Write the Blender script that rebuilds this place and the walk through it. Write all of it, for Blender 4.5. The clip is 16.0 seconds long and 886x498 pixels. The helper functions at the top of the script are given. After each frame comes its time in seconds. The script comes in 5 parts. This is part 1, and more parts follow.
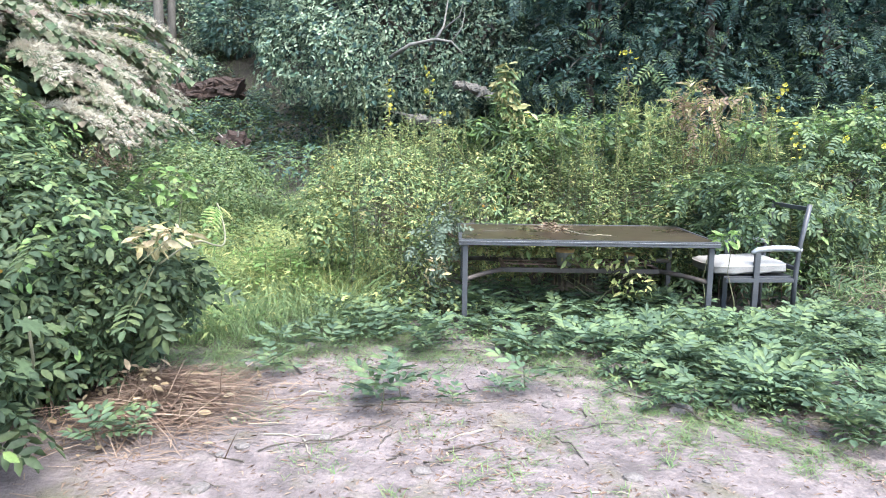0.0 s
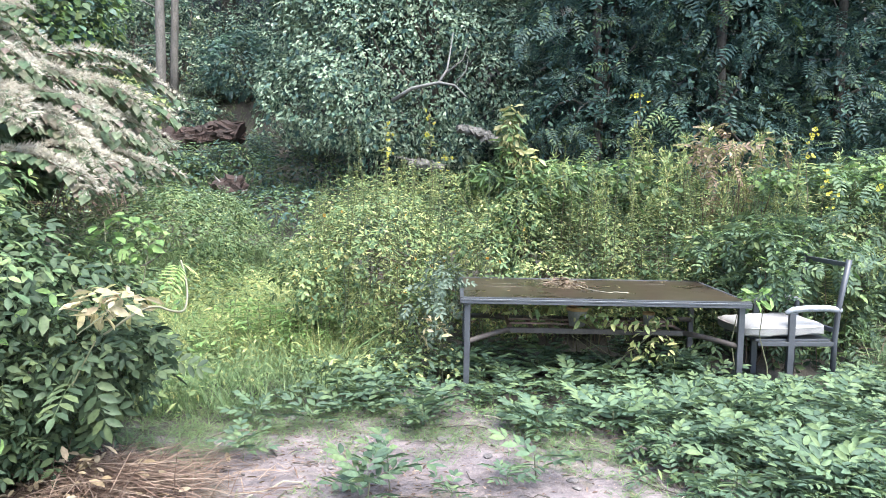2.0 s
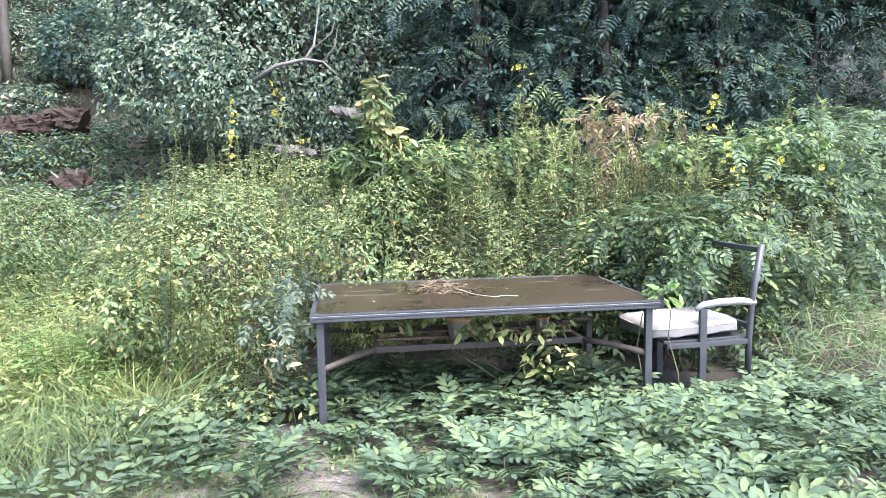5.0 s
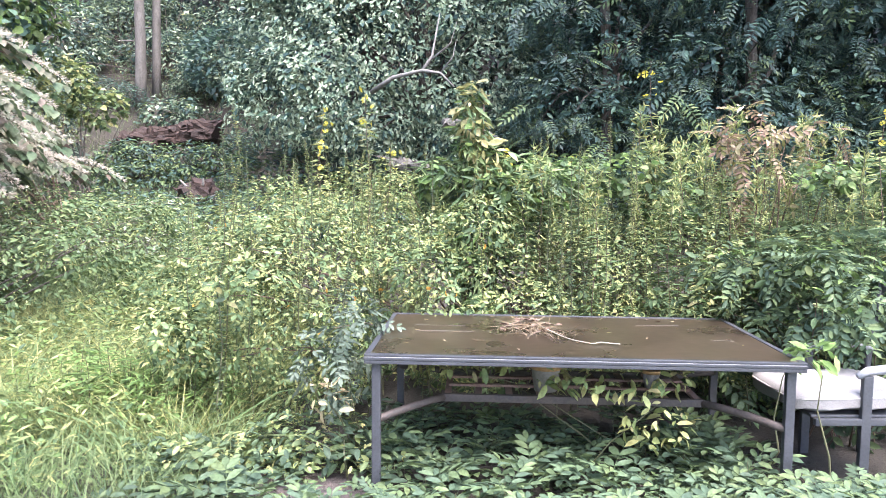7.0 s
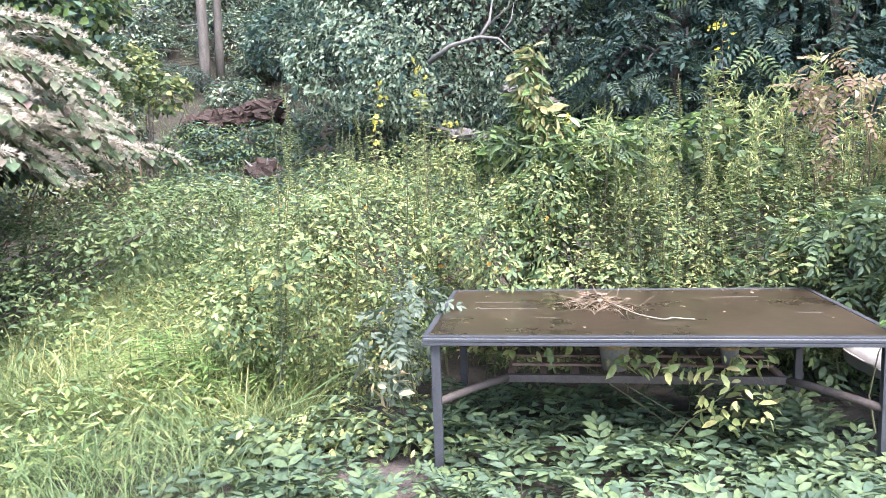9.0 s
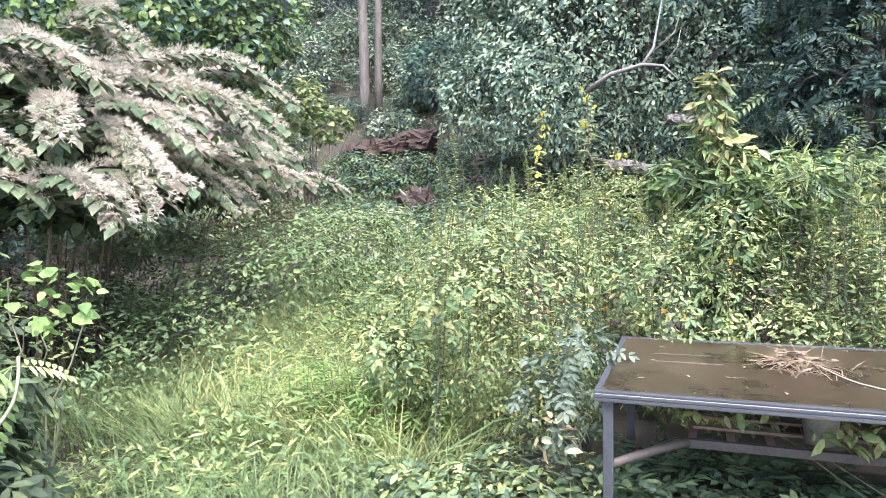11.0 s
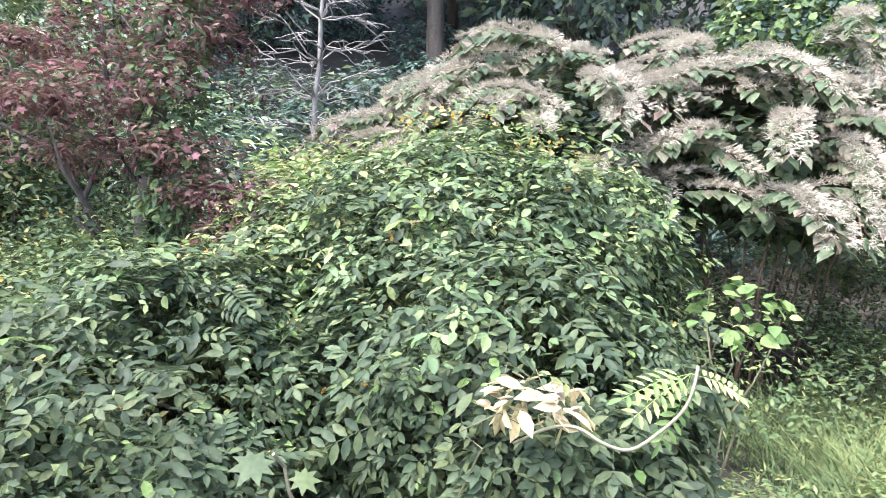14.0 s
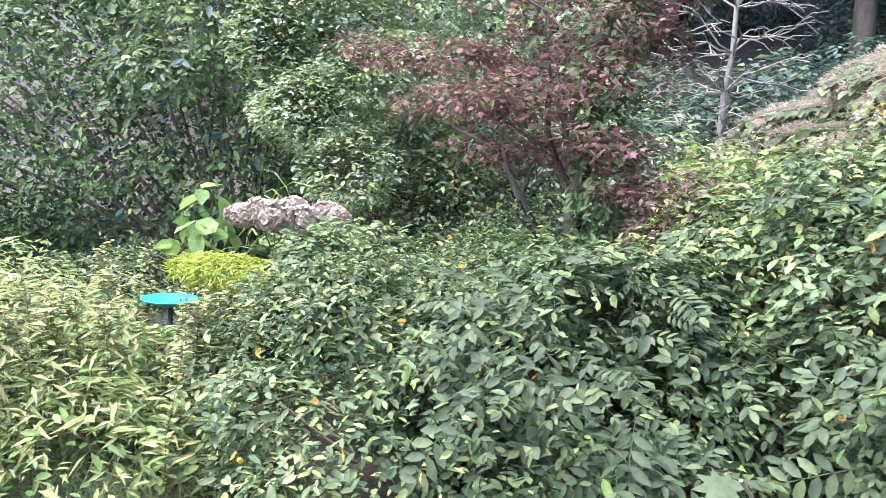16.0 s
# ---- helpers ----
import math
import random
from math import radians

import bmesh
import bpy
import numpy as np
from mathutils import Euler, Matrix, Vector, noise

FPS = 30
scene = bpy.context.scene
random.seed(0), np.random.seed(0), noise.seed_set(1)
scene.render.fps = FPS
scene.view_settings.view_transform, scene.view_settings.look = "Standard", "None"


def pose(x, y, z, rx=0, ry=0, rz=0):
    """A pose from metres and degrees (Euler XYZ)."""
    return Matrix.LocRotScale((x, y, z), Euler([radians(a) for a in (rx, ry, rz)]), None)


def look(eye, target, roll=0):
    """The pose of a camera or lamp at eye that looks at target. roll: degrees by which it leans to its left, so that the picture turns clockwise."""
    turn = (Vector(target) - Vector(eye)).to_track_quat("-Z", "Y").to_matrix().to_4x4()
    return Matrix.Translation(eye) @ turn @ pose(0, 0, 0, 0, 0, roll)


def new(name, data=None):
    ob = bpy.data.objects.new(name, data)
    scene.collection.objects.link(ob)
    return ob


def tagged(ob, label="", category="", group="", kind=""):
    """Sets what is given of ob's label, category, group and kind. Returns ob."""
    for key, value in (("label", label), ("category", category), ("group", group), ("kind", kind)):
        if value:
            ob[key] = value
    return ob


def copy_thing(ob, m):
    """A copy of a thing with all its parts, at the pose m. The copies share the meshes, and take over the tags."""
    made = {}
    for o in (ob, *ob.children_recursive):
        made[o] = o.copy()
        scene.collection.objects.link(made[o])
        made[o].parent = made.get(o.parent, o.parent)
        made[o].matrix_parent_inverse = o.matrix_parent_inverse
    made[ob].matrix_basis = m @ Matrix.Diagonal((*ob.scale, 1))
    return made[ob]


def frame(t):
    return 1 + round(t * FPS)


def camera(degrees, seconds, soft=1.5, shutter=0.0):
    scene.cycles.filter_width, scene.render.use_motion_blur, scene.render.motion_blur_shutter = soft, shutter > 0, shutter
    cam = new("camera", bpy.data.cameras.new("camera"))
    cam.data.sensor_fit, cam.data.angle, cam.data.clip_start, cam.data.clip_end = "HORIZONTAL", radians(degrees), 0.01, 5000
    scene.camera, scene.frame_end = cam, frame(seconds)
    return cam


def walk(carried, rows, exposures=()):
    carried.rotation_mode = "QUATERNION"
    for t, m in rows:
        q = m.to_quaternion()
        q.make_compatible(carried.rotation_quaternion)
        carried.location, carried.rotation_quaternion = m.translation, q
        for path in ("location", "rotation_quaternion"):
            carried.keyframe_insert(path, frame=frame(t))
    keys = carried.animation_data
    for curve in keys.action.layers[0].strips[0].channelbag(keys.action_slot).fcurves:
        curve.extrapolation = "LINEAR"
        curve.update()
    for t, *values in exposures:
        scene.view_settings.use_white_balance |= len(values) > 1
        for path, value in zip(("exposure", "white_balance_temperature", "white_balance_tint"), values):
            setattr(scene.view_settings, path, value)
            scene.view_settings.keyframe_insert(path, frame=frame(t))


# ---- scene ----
cam = camera(64.7, 16.0, soft=0.8, shutter=0.1)
PATH = [
    (0, (-0.072, -5.654, 1.479), (-0.092, -3.676, 1.184), 0.7),
    (0.5, (-0.18, -5.512, 1.498), (-0.033, -3.528, 1.293), -1.0),
    (1, (-0.223, -5.418, 1.488), (-0.114, -3.444, 1.184), 0.4),
    (1.5, (-0.15, -5.271, 1.502), (-0.154, -3.286, 1.259), -1.2),
    (2, (-0.046, -5.087, 1.512), (-0.08, -3.094, 1.339), 0.9),
    (2.5, (-0.004, -4.946, 1.492), (-0.05, -2.971, 1.179), -0.3),
    (3, (-0.043, -4.735, 1.532), (0.035, -2.745, 1.34), -1.2),
    (3.5, (-0.061, -4.555, 1.517), (0.211, -2.582, 1.337), -2.5),
    (4, (0.054, -4.379, 1.505), (0.336, -2.411, 1.294), -2.0),
    (4.2, (0.114, -4.313, 1.509), (0.369, -2.336, 1.339), -0.6),
    (6.3, (0.388, -3.583, 1.516), (0.635, -1.621, 1.215), -2.8),
    (6.5, (0.441, -3.516, 1.517), (0.553, -1.536, 1.257), -1.9),
    (7, (0.559, -3.361, 1.522), (0.456, -1.371, 1.357), 0.5),
    (7.5, (0.604, -3.299, 1.509), (0.363, -1.32, 1.344), 0.4),
    (8, (0.604, -3.251, 1.515), (0.294, -1.283, 1.343), -0.9),
    (8.2, (0.592, -3.222, 1.527), (0.411, -1.239, 1.343), -0.6),
    (10.3, (0.595, -3.17, 1.542), (-0.04, -1.301, 1.224), -2.1),
    (10.5, (0.555, -3.113, 1.529), (-0.106, -1.25, 1.221), -1.3),
    (11, (0.417, -2.994, 1.573), (-0.269, -1.121, 1.417), -1.1),
    (11.5, (0.34, -2.88, 1.569), (-0.441, -1.049, 1.376), -1.7),
    (12, (0.394, -2.732, 1.582), (-0.81, -1.139, 1.466), 0.6),
    (12.5, (0.461, -2.634, 1.588), (-0.987, -1.261, 1.448), 2.8),
    (13, (0.46, -2.619, 1.589), (-1.165, -1.461, 1.46), 2.9),
    (13.5, (0.429, -2.711, 1.593), (-1.381, -1.871, 1.459), 3.3),
    (13.6, (0.446, -2.73, 1.592), (-1.405, -1.984, 1.459), 3.2),
    (14, (0.386, -2.838, 1.604), (-1.542, -2.332, 1.442), 3.6),
    (14.5, (0.357, -2.967, 1.61), (-1.615, -2.671, 1.455), 3.5),
    (15, (0.336, -3.084, 1.593), (-1.656, -3.025, 1.421), 2.8),
    (15.5, (0.321, -3.159, 1.575), (-1.66, -3.355, 1.378), 3.2),
    (16, (0.28, -3.147, 1.584), (-1.638, -3.665, 1.348), 4.1),
]
walk(cam, [(t, look(e, g, r)) for t, e, g, r in PATH], [(0, 3.0, 6450, 7), (4.2, 3.15, 6450, 12), (7, 3.35, 6550, 20), (11, 3.3, 6550, 17), (16, 3.35, 6500, 17)])

# ---- light ----
world = bpy.data.worlds.new("sky")
scene.world = world
world.use_nodes = True
wn = world.node_tree
wn.nodes.clear()
sky = wn.nodes.new("ShaderNodeTexSky")
sky.sky_type, sky.sun_disc = "NISHITA", False
sky.sun_elevation, sky.sun_rotation = radians(62), radians(150)
sky.air_density, sky.dust_density = 1.0, 2.0
back = wn.nodes.new("ShaderNodeBackground")
back.inputs["Strength"].default_value = 0.15
wout = wn.nodes.new("ShaderNodeOutputWorld")
wn.links.new(sky.outputs[0], back.inputs[0])
wn.links.new(back.outputs[0], wout.inputs[0])
sun = new("sun", bpy.data.lights.new("sun", "SUN"))
sun.data.energy, sun.data.angle, sun.data.color = 1.5, radians(45), (1.0, 0.98, 0.95)
sun.matrix_world = look((3.6, -6.2, 13.5), (0, 0, 0))

# ---- materials ----


def nodes_of(name):
    m = bpy.data.materials.new(name)
    m.use_nodes = True
    m.node_tree.nodes.clear()
    return m, m.node_tree.nodes, m.node_tree.links


def leaf_material(name, colours, rough=0.55, thin=0.3, wear=0.35, gloss=0.22):
    """Leaves: each takes a colour of its own, with blotches, a fine grain and light through the blade."""
    m, n, l = nodes_of(name)
    geo, ramp = n.new("ShaderNodeNewGeometry"), n.new("ShaderNodeValToRGB")
    l.new(geo.outputs["Random Per Island"], ramp.inputs[0])
    els = ramp.color_ramp.elements
    while len(els) < len(colours):
        els.new(0.5)
    for i, c in enumerate(colours):
        els[i].position = i / (len(colours) - 1)
        els[i].color = (*c, 1)
    big, fine = n.new("ShaderNodeTexNoise"), n.new("ShaderNodeTexNoise")
    big.inputs["Scale"].default_value, fine.inputs["Scale"].default_value = 1.3, 45
    fine.inputs["Detail"].default_value = 3
    l.new(geo.outputs["Position"], big.inputs["Vector"])
    l.new(geo.outputs["Position"], fine.inputs["Vector"])
    add = n.new("ShaderNodeMath")
    add.operation = "MULTIPLY_ADD"
    l.new(big.outputs[0], add.inputs[0])
    add.inputs[1].default_value = 0.8
    l.new(fine.outputs[0], add.inputs[2])
    val = n.new("ShaderNodeMapRange")
    val.inputs["From Min"].default_value, val.inputs["From Max"].default_value = 0.6, 1.2
    val.inputs["To Min"].default_value, val.inputs["To Max"].default_value = 1 - wear, 1 + wear
    l.new(add.outputs[0], val.inputs[0])
    hsv = n.new("ShaderNodeHueSaturation")
    l.new(ramp.outputs[0], hsv.inputs["Color"])
    l.new(val.outputs[0], hsv.inputs["Value"])
    bump = n.new("ShaderNodeBump")
    bump.inputs["Strength"].default_value, bump.inputs["Distance"].default_value = 0.25, 0.004
    l.new(fine.outputs[0], bump.inputs["Height"])
    bsdf, tr, mix, out = (n.new("ShaderNode" + k) for k in ("BsdfPrincipled", "BsdfTranslucent", "MixShader", "OutputMaterial"))
    bsdf.inputs["Roughness"].default_value = rough
    bsdf.inputs["Specular IOR Level"].default_value = gloss
    hsv.inputs["Saturation"].default_value = 0.95
    l.new(hsv.outputs[0], bsdf.inputs["Base Color"])
    l.new(bump.outputs[0], bsdf.inputs["Normal"])
    l.new(hsv.outputs[0], tr.inputs["Color"])
    mix.inputs[0].default_value = thin
    l.new(bsdf.outputs[0], mix.inputs[1])
    l.new(tr.outputs[0], mix.inputs[2])
    l.new(mix.outputs[0], out.inputs[0])
    return m


def rough_material(name, low, high, scale, rough=0.8, relief=0.01, metal=0.0, stretch=(1, 1, 1), third=None, fine=8.0):
    """A solid surface with two scales of colour and relief, sized in metres."""
    m, n, l = nodes_of(name)
    co, mp = n.new("ShaderNodeTexCoord"), n.new("ShaderNodeMapping")
    mp.inputs["Scale"].default_value = stretch
    l.new(co.outputs["Object"], mp.inputs[0])
    a, b = n.new("ShaderNodeTexNoise"), n.new("ShaderNodeTexNoise")
    for t, s in ((a, scale), (b, scale * fine)):
        t.inputs["Scale"].default_value, t.inputs["Detail"].default_value = s, 5
        l.new(mp.outputs[0], t.inputs["Vector"])
    mixv = n.new("ShaderNodeMath")
    mixv.operation = "MULTIPLY_ADD"
    mixv.inputs[1].default_value = 0.5
    l.new(b.outputs[0], mixv.inputs[0])
    half = n.new("ShaderNodeMath")
    half.operation = "MULTIPLY"
    half.inputs[1].default_value = 0.5
    l.new(a.outputs[0], half.inputs[0])
    l.new(half.outputs[0], mixv.inputs[2])
    ramp = n.new("ShaderNodeValToRGB")
    ramp.color_ramp.elements[0].position, ramp.color_ramp.elements[0].color = 0.36, (*low, 1)
    ramp.color_ramp.elements[1].position, ramp.color_ramp.elements[1].color = 0.64, (*high, 1)
    if third:
        e = ramp.color_ramp.elements.new(0.5)
        e.color = (*third, 1)
    l.new(mixv.outputs[0], ramp.inputs[0])
    bump = n.new("ShaderNodeBump")
    bump.inputs["Strength"].default_value, bump.inputs["Distance"].default_value = 0.6, relief
    l.new(mixv.outputs[0], bump.inputs["Height"])
    bsdf, out = n.new("ShaderNodeBsdfPrincipled"), n.new("ShaderNodeOutputMaterial")
    l.new(ramp.outputs[0], bsdf.inputs["Base Color"])
    l.new(bump.outputs[0], bsdf.inputs["Normal"])
    rr = n.new("ShaderNodeMapRange")
    rr.inputs["To Min"].default_value, rr.inputs["To Max"].default_value = max(0.02, rough - 0.12), min(1, rough + 0.12)
    l.new(a.outputs[0], rr.inputs[0])
    l.new(rr.outputs[0], bsdf.inputs["Roughness"])
    bsdf.inputs["Metallic"].default_value = metal
    l.new(bsdf.outputs[0], out.inputs[0])
    return m


M_GREEN = leaf_material("leaf_green", [(0.039, 0.068, 0.034), (0.065, 0.111, 0.046), (0.091, 0.142, 0.057), (0.150, 0.188, 0.069)])
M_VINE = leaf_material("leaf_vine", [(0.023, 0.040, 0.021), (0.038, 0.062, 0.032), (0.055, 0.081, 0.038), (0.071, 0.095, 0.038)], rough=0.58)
M_BLUE = leaf_material("leaf_bluish", [(0.041, 0.070, 0.043), (0.061, 0.100, 0.060), (0.084, 0.130, 0.063), (0.103, 0.144, 0.060)], rough=0.58)
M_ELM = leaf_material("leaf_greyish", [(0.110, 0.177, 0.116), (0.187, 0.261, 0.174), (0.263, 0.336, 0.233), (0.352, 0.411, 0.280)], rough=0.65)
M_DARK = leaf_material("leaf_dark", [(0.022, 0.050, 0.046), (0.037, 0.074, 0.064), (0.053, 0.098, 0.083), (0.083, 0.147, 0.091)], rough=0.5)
M_WOOD = leaf_material("leaf_forest", [(0.040, 0.062, 0.056), (0.061, 0.094, 0.075), (0.080, 0.124, 0.085), (0.147, 0.197, 0.092)])
M_LIME = leaf_material("leaf_lime", [(0.165, 0.231, 0.022), (0.231, 0.286, 0.033), (0.275, 0.319, 0.044)], thin=0.4)
M_BRIGHT = leaf_material("leaf_bright", [(0.088, 0.163, 0.050), (0.131, 0.217, 0.059), (0.175, 0.259, 0.080)], thin=0.4)
M_GOLD = leaf_material("leaf_goldenrod", [(0.104, 0.161, 0.066), (0.174, 0.221, 0.078), (0.244, 0.281, 0.105), (0.349, 0.332, 0.131)], thin=0.35)
M_GRASS = leaf_material("grass_blade", [(0.056, 0.098, 0.043), (0.090, 0.149, 0.057), (0.132, 0.180, 0.078), (0.121, 0.159, 0.061)], thin=0.35)
M_KNOT = leaf_material("leaf_knotweed", [(0.055, 0.088, 0.048), (0.075, 0.115, 0.058), (0.10, 0.14, 0.075), (0.125, 0.118, 0.08), (0.085, 0.125, 0.062), (0.13, 0.15, 0.09), (0.17, 0.12, 0.10)])
M_CREAM = leaf_material("blossom_cream", [(0.224, 0.207, 0.153), (0.293, 0.275, 0.216), (0.326, 0.309, 0.249), (0.265, 0.212, 0.171)], thin=0.3)
M_RED = leaf_material("leaf_maple", [(0.085, 0.042, 0.038), (0.12, 0.062, 0.054), (0.155, 0.088, 0.072), (0.09, 0.075, 0.05), (0.18, 0.07, 0.088), (0.13, 0.07, 0.06)], thin=0.35)
M_YELLOW = leaf_material("leaf_yellowing", [(0.16, 0.165, 0.06), (0.22, 0.21, 0.085), (0.27, 0.25, 0.125), (0.15, 0.17, 0.06)], thin=0.4)
M_PALE = leaf_material("leaf_pale", [(0.285, 0.250, 0.121), (0.342, 0.297, 0.187), (0.354, 0.273, 0.164), (0.313, 0.297, 0.138)], thin=0.4)
M_PINK = leaf_material("leaf_pinkish", [(0.170, 0.112, 0.082), (0.197, 0.143, 0.095), (0.136, 0.122, 0.048), (0.095, 0.109, 0.027)], thin=0.4)
M_SILVER = leaf_material("leaf_silver", [(0.062, 0.091, 0.060), (0.081, 0.112, 0.080), (0.106, 0.135, 0.099)], rough=0.6)
M_PETAL = leaf_material("petal_yellow", [(0.450, 0.408, 0.030), (0.510, 0.468, 0.072)], thin=0.4)
M_ORANGE = leaf_material("petal_orange", [(0.465, 0.225, 0.030), (0.510, 0.315, 0.053)], thin=0.4)
M_MAUVE = leaf_material("petal_mauve", [(0.301, 0.238, 0.204), (0.348, 0.285, 0.249), (0.277, 0.238, 0.187)], thin=0.3)
M_DRY = leaf_material("leaf_dry", [(0.05, 0.03, 0.022), (0.11, 0.07, 0.05), (0.15, 0.105, 0.078), (0.21, 0.155, 0.115)], rough=0.8, thin=0.1)
M_STRAW = leaf_material("straw", [(0.139, 0.098, 0.053), (0.196, 0.147, 0.090), (0.236, 0.192, 0.131)], rough=0.75, thin=0.1)
M_BARK = rough_material("bark", (0.027, 0.021, 0.017), (0.073, 0.062, 0.050), 9, 0.9, 0.02, stretch=(1, 1, 0.25))
M_PALEBARK = rough_material("bark_pale", (0.094, 0.088, 0.080), (0.187, 0.179, 0.165), 10, 0.85, 0.01, stretch=(1, 1, 0.3))
M_STEM = rough_material("stem_green", (0.039, 0.050, 0.022), (0.088, 0.083, 0.039), 20, 0.7, 0.003)
M_REDSTEM = rough_material("stem_brown", (0.050, 0.030, 0.022), (0.094, 0.061, 0.039), 20, 0.7, 0.003)
M_CANE = rough_material("cane_pale", (0.094, 0.094, 0.055), (0.149, 0.143, 0.094), 30, 0.6, 0.002)
M_TRUNK = rough_material("bark_grey", (0.044, 0.040, 0.035), (0.116, 0.107, 0.096), 9, 0.9, 0.02, stretch=(1, 1, 0.25))
M_ROT = rough_material("rotten_wood", (0.010, 0.006, 0.005), (0.041, 0.023, 0.018), 7, 0.95, 0.04, stretch=(0.4, 1, 1))
M_STEEL = rough_material("painted_steel", (0.019, 0.021, 0.025), (0.036, 0.039, 0.045), 6, 0.5, 0.001, fine=14)
M_TOP = rough_material("wet_dark_top", (0.011, 0.007, 0.005), (0.039, 0.028, 0.018), 2.2, 0.30, 0.0015, third=(0.028, 0.020, 0.013), fine=9)
M_EDGE = rough_material("white_bead", (0.140, 0.146, 0.154), (0.213, 0.218, 0.226), 8, 0.5, 0.001)
M_RUSTSTEEL = rough_material("rusting_steel", (0.021, 0.017, 0.015), (0.050, 0.038, 0.032), 9, 0.7, 0.002)
M_STAIN = rough_material("dried_mark", (0.033, 0.028, 0.020), (0.072, 0.061, 0.047), 14, 0.7, 0.0005)
M_RUST = rough_material("rusty_slat", (0.083, 0.050, 0.039), (0.176, 0.110, 0.085), 12, 0.8, 0.003)
M_CUSHION = rough_material("cushion_cloth", (0.117, 0.112, 0.108), (0.196, 0.191, 0.181), 5, 0.9, 0.004, fine=30)
M_PIPING = rough_material("cushion_piping", (0.231, 0.217, 0.203), (0.315, 0.301, 0.280), 20, 0.9, 0.001)
M_POT = rough_material("clay_pot", (0.209, 0.121, 0.050), (0.308, 0.198, 0.088), 9, 0.8, 0.003)
M_GREYPOT = rough_material("plastic_pot", (0.110, 0.105, 0.094), (0.176, 0.165, 0.149), 9, 0.6, 0.001)
M_CORD = rough_material("cord", (0.165, 0.149, 0.110), (0.242, 0.220, 0.171), 30, 0.8, 0.001)
M_TEAL = rough_material("teal_plastic", (0.000, 0.187, 0.182), (0.011, 0.253, 0.237), 8, 0.35, 0.001)
M_STONE = rough_material("stone", (0.055, 0.048, 0.045), (0.127, 0.113, 0.107), 12, 0.9, 0.01)


def ground_material():
    """Bare trodden soil with pale and dark patches, turning to leaf mould and moss under the plants."""
    m, n, l = nodes_of("soil")
    co = n.new("ShaderNodeTexCoord")
    noise_nodes = []
    for s, d in ((1.5, 5), (6.0, 9), (42.0, 8), (1.9, 8)):
        t = n.new("ShaderNodeTexNoise")
        t.inputs["Scale"].default_value, t.inputs["Detail"].default_value = s, d
        t.inputs["Roughness"].default_value = 0.62
        l.new(co.outputs["Object"], t.inputs["Vector"])
        noise_nodes.append(t)
    base = n.new("ShaderNodeValToRGB")
    e = base.color_ramp.elements
    e[0].position, e[0].color = 0.41, (0.068, 0.055, 0.054, 1)
    e[1].position, e[1].color = 0.60, (0.165, 0.136, 0.133, 1)
    mid = e.new(0.5)
    mid.color = (0.112, 0.091, 0.090, 1)
    s1 = n.new("ShaderNodeMath")
    s1.operation = "MULTIPLY_ADD"
    s1.inputs[1].default_value = 0.38
    l.new(noise_nodes[1].outputs[0], s1.inputs[0])
    s2 = n.new("ShaderNodeMath")
    s2.operation = "MULTIPLY_ADD"
    s2.inputs[1].default_value = 0.30
    l.new(noise_nodes[2].outputs[0], s2.inputs[0])
    s3 = n.new("ShaderNodeMath")
    s3.operation = "MULTIPLY"
    s3.inputs[1].default_value = 0.32
    l.new(noise_nodes[0].outputs[0], s3.inputs[0])
    l.new(s3.outputs[0], s2.inputs[2])
    l.new(s2.outputs[0], s1.inputs[2])
    l.new(s1.outputs[0], base.inputs[0])
    moss = n.new("ShaderNodeMapRange")
    moss.inputs["From Min"].default_value, moss.inputs["From Max"].default_value = 0.54, 0.70
    moss.inputs["To Max"].default_value = 0.75
    l.new(noise_nodes[3].outputs[0], moss.inputs[0])
    mixm = n.new("ShaderNodeMix")
    mixm.data_type = "RGBA"
    l.new(moss.outputs[0], mixm.inputs[0])
    l.new(base.outputs[0], mixm.inputs[6])
    mixm.inputs[7].default_value = (0.085, 0.08, 0.042, 1)
    mould = n.new("ShaderNodeAttribute")
    mould.attribute_name = "mould"
    mixd = n.new("ShaderNodeMix")
    mixd.data_type = "RGBA"
    l.new(mould.outputs["Fac"], mixd.inputs[0])
    l.new(mixm.outputs[2], mixd.inputs[6])
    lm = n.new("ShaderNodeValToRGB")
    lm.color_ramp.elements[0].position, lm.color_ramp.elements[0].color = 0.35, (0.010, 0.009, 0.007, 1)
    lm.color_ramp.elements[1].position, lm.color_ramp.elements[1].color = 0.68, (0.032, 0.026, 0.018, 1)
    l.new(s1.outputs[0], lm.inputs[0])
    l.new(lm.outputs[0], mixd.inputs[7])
    bump = n.new("ShaderNodeBump")
    bump.inputs["Strength"].default_value, bump.inputs["Distance"].default_value = 1.0, 0.06
    l.new(s1.outputs[0], bump.inputs["Height"])
    bsdf, out = n.new("ShaderNodeBsdfPrincipled"), n.new("ShaderNodeOutputMaterial")
    bsdf.inputs["Roughness"].default_value = 0.95
    l.new(mixd.outputs[2], bsdf.inputs["Base Color"])
    l.new(bump.outputs[0], bsdf.inputs["Normal"])
    l.new(bsdf.outputs[0], out.inputs[0])
    return m


M_SOIL = ground_material()

# ---- building helpers ----
rng = np.random.default_rng(7)


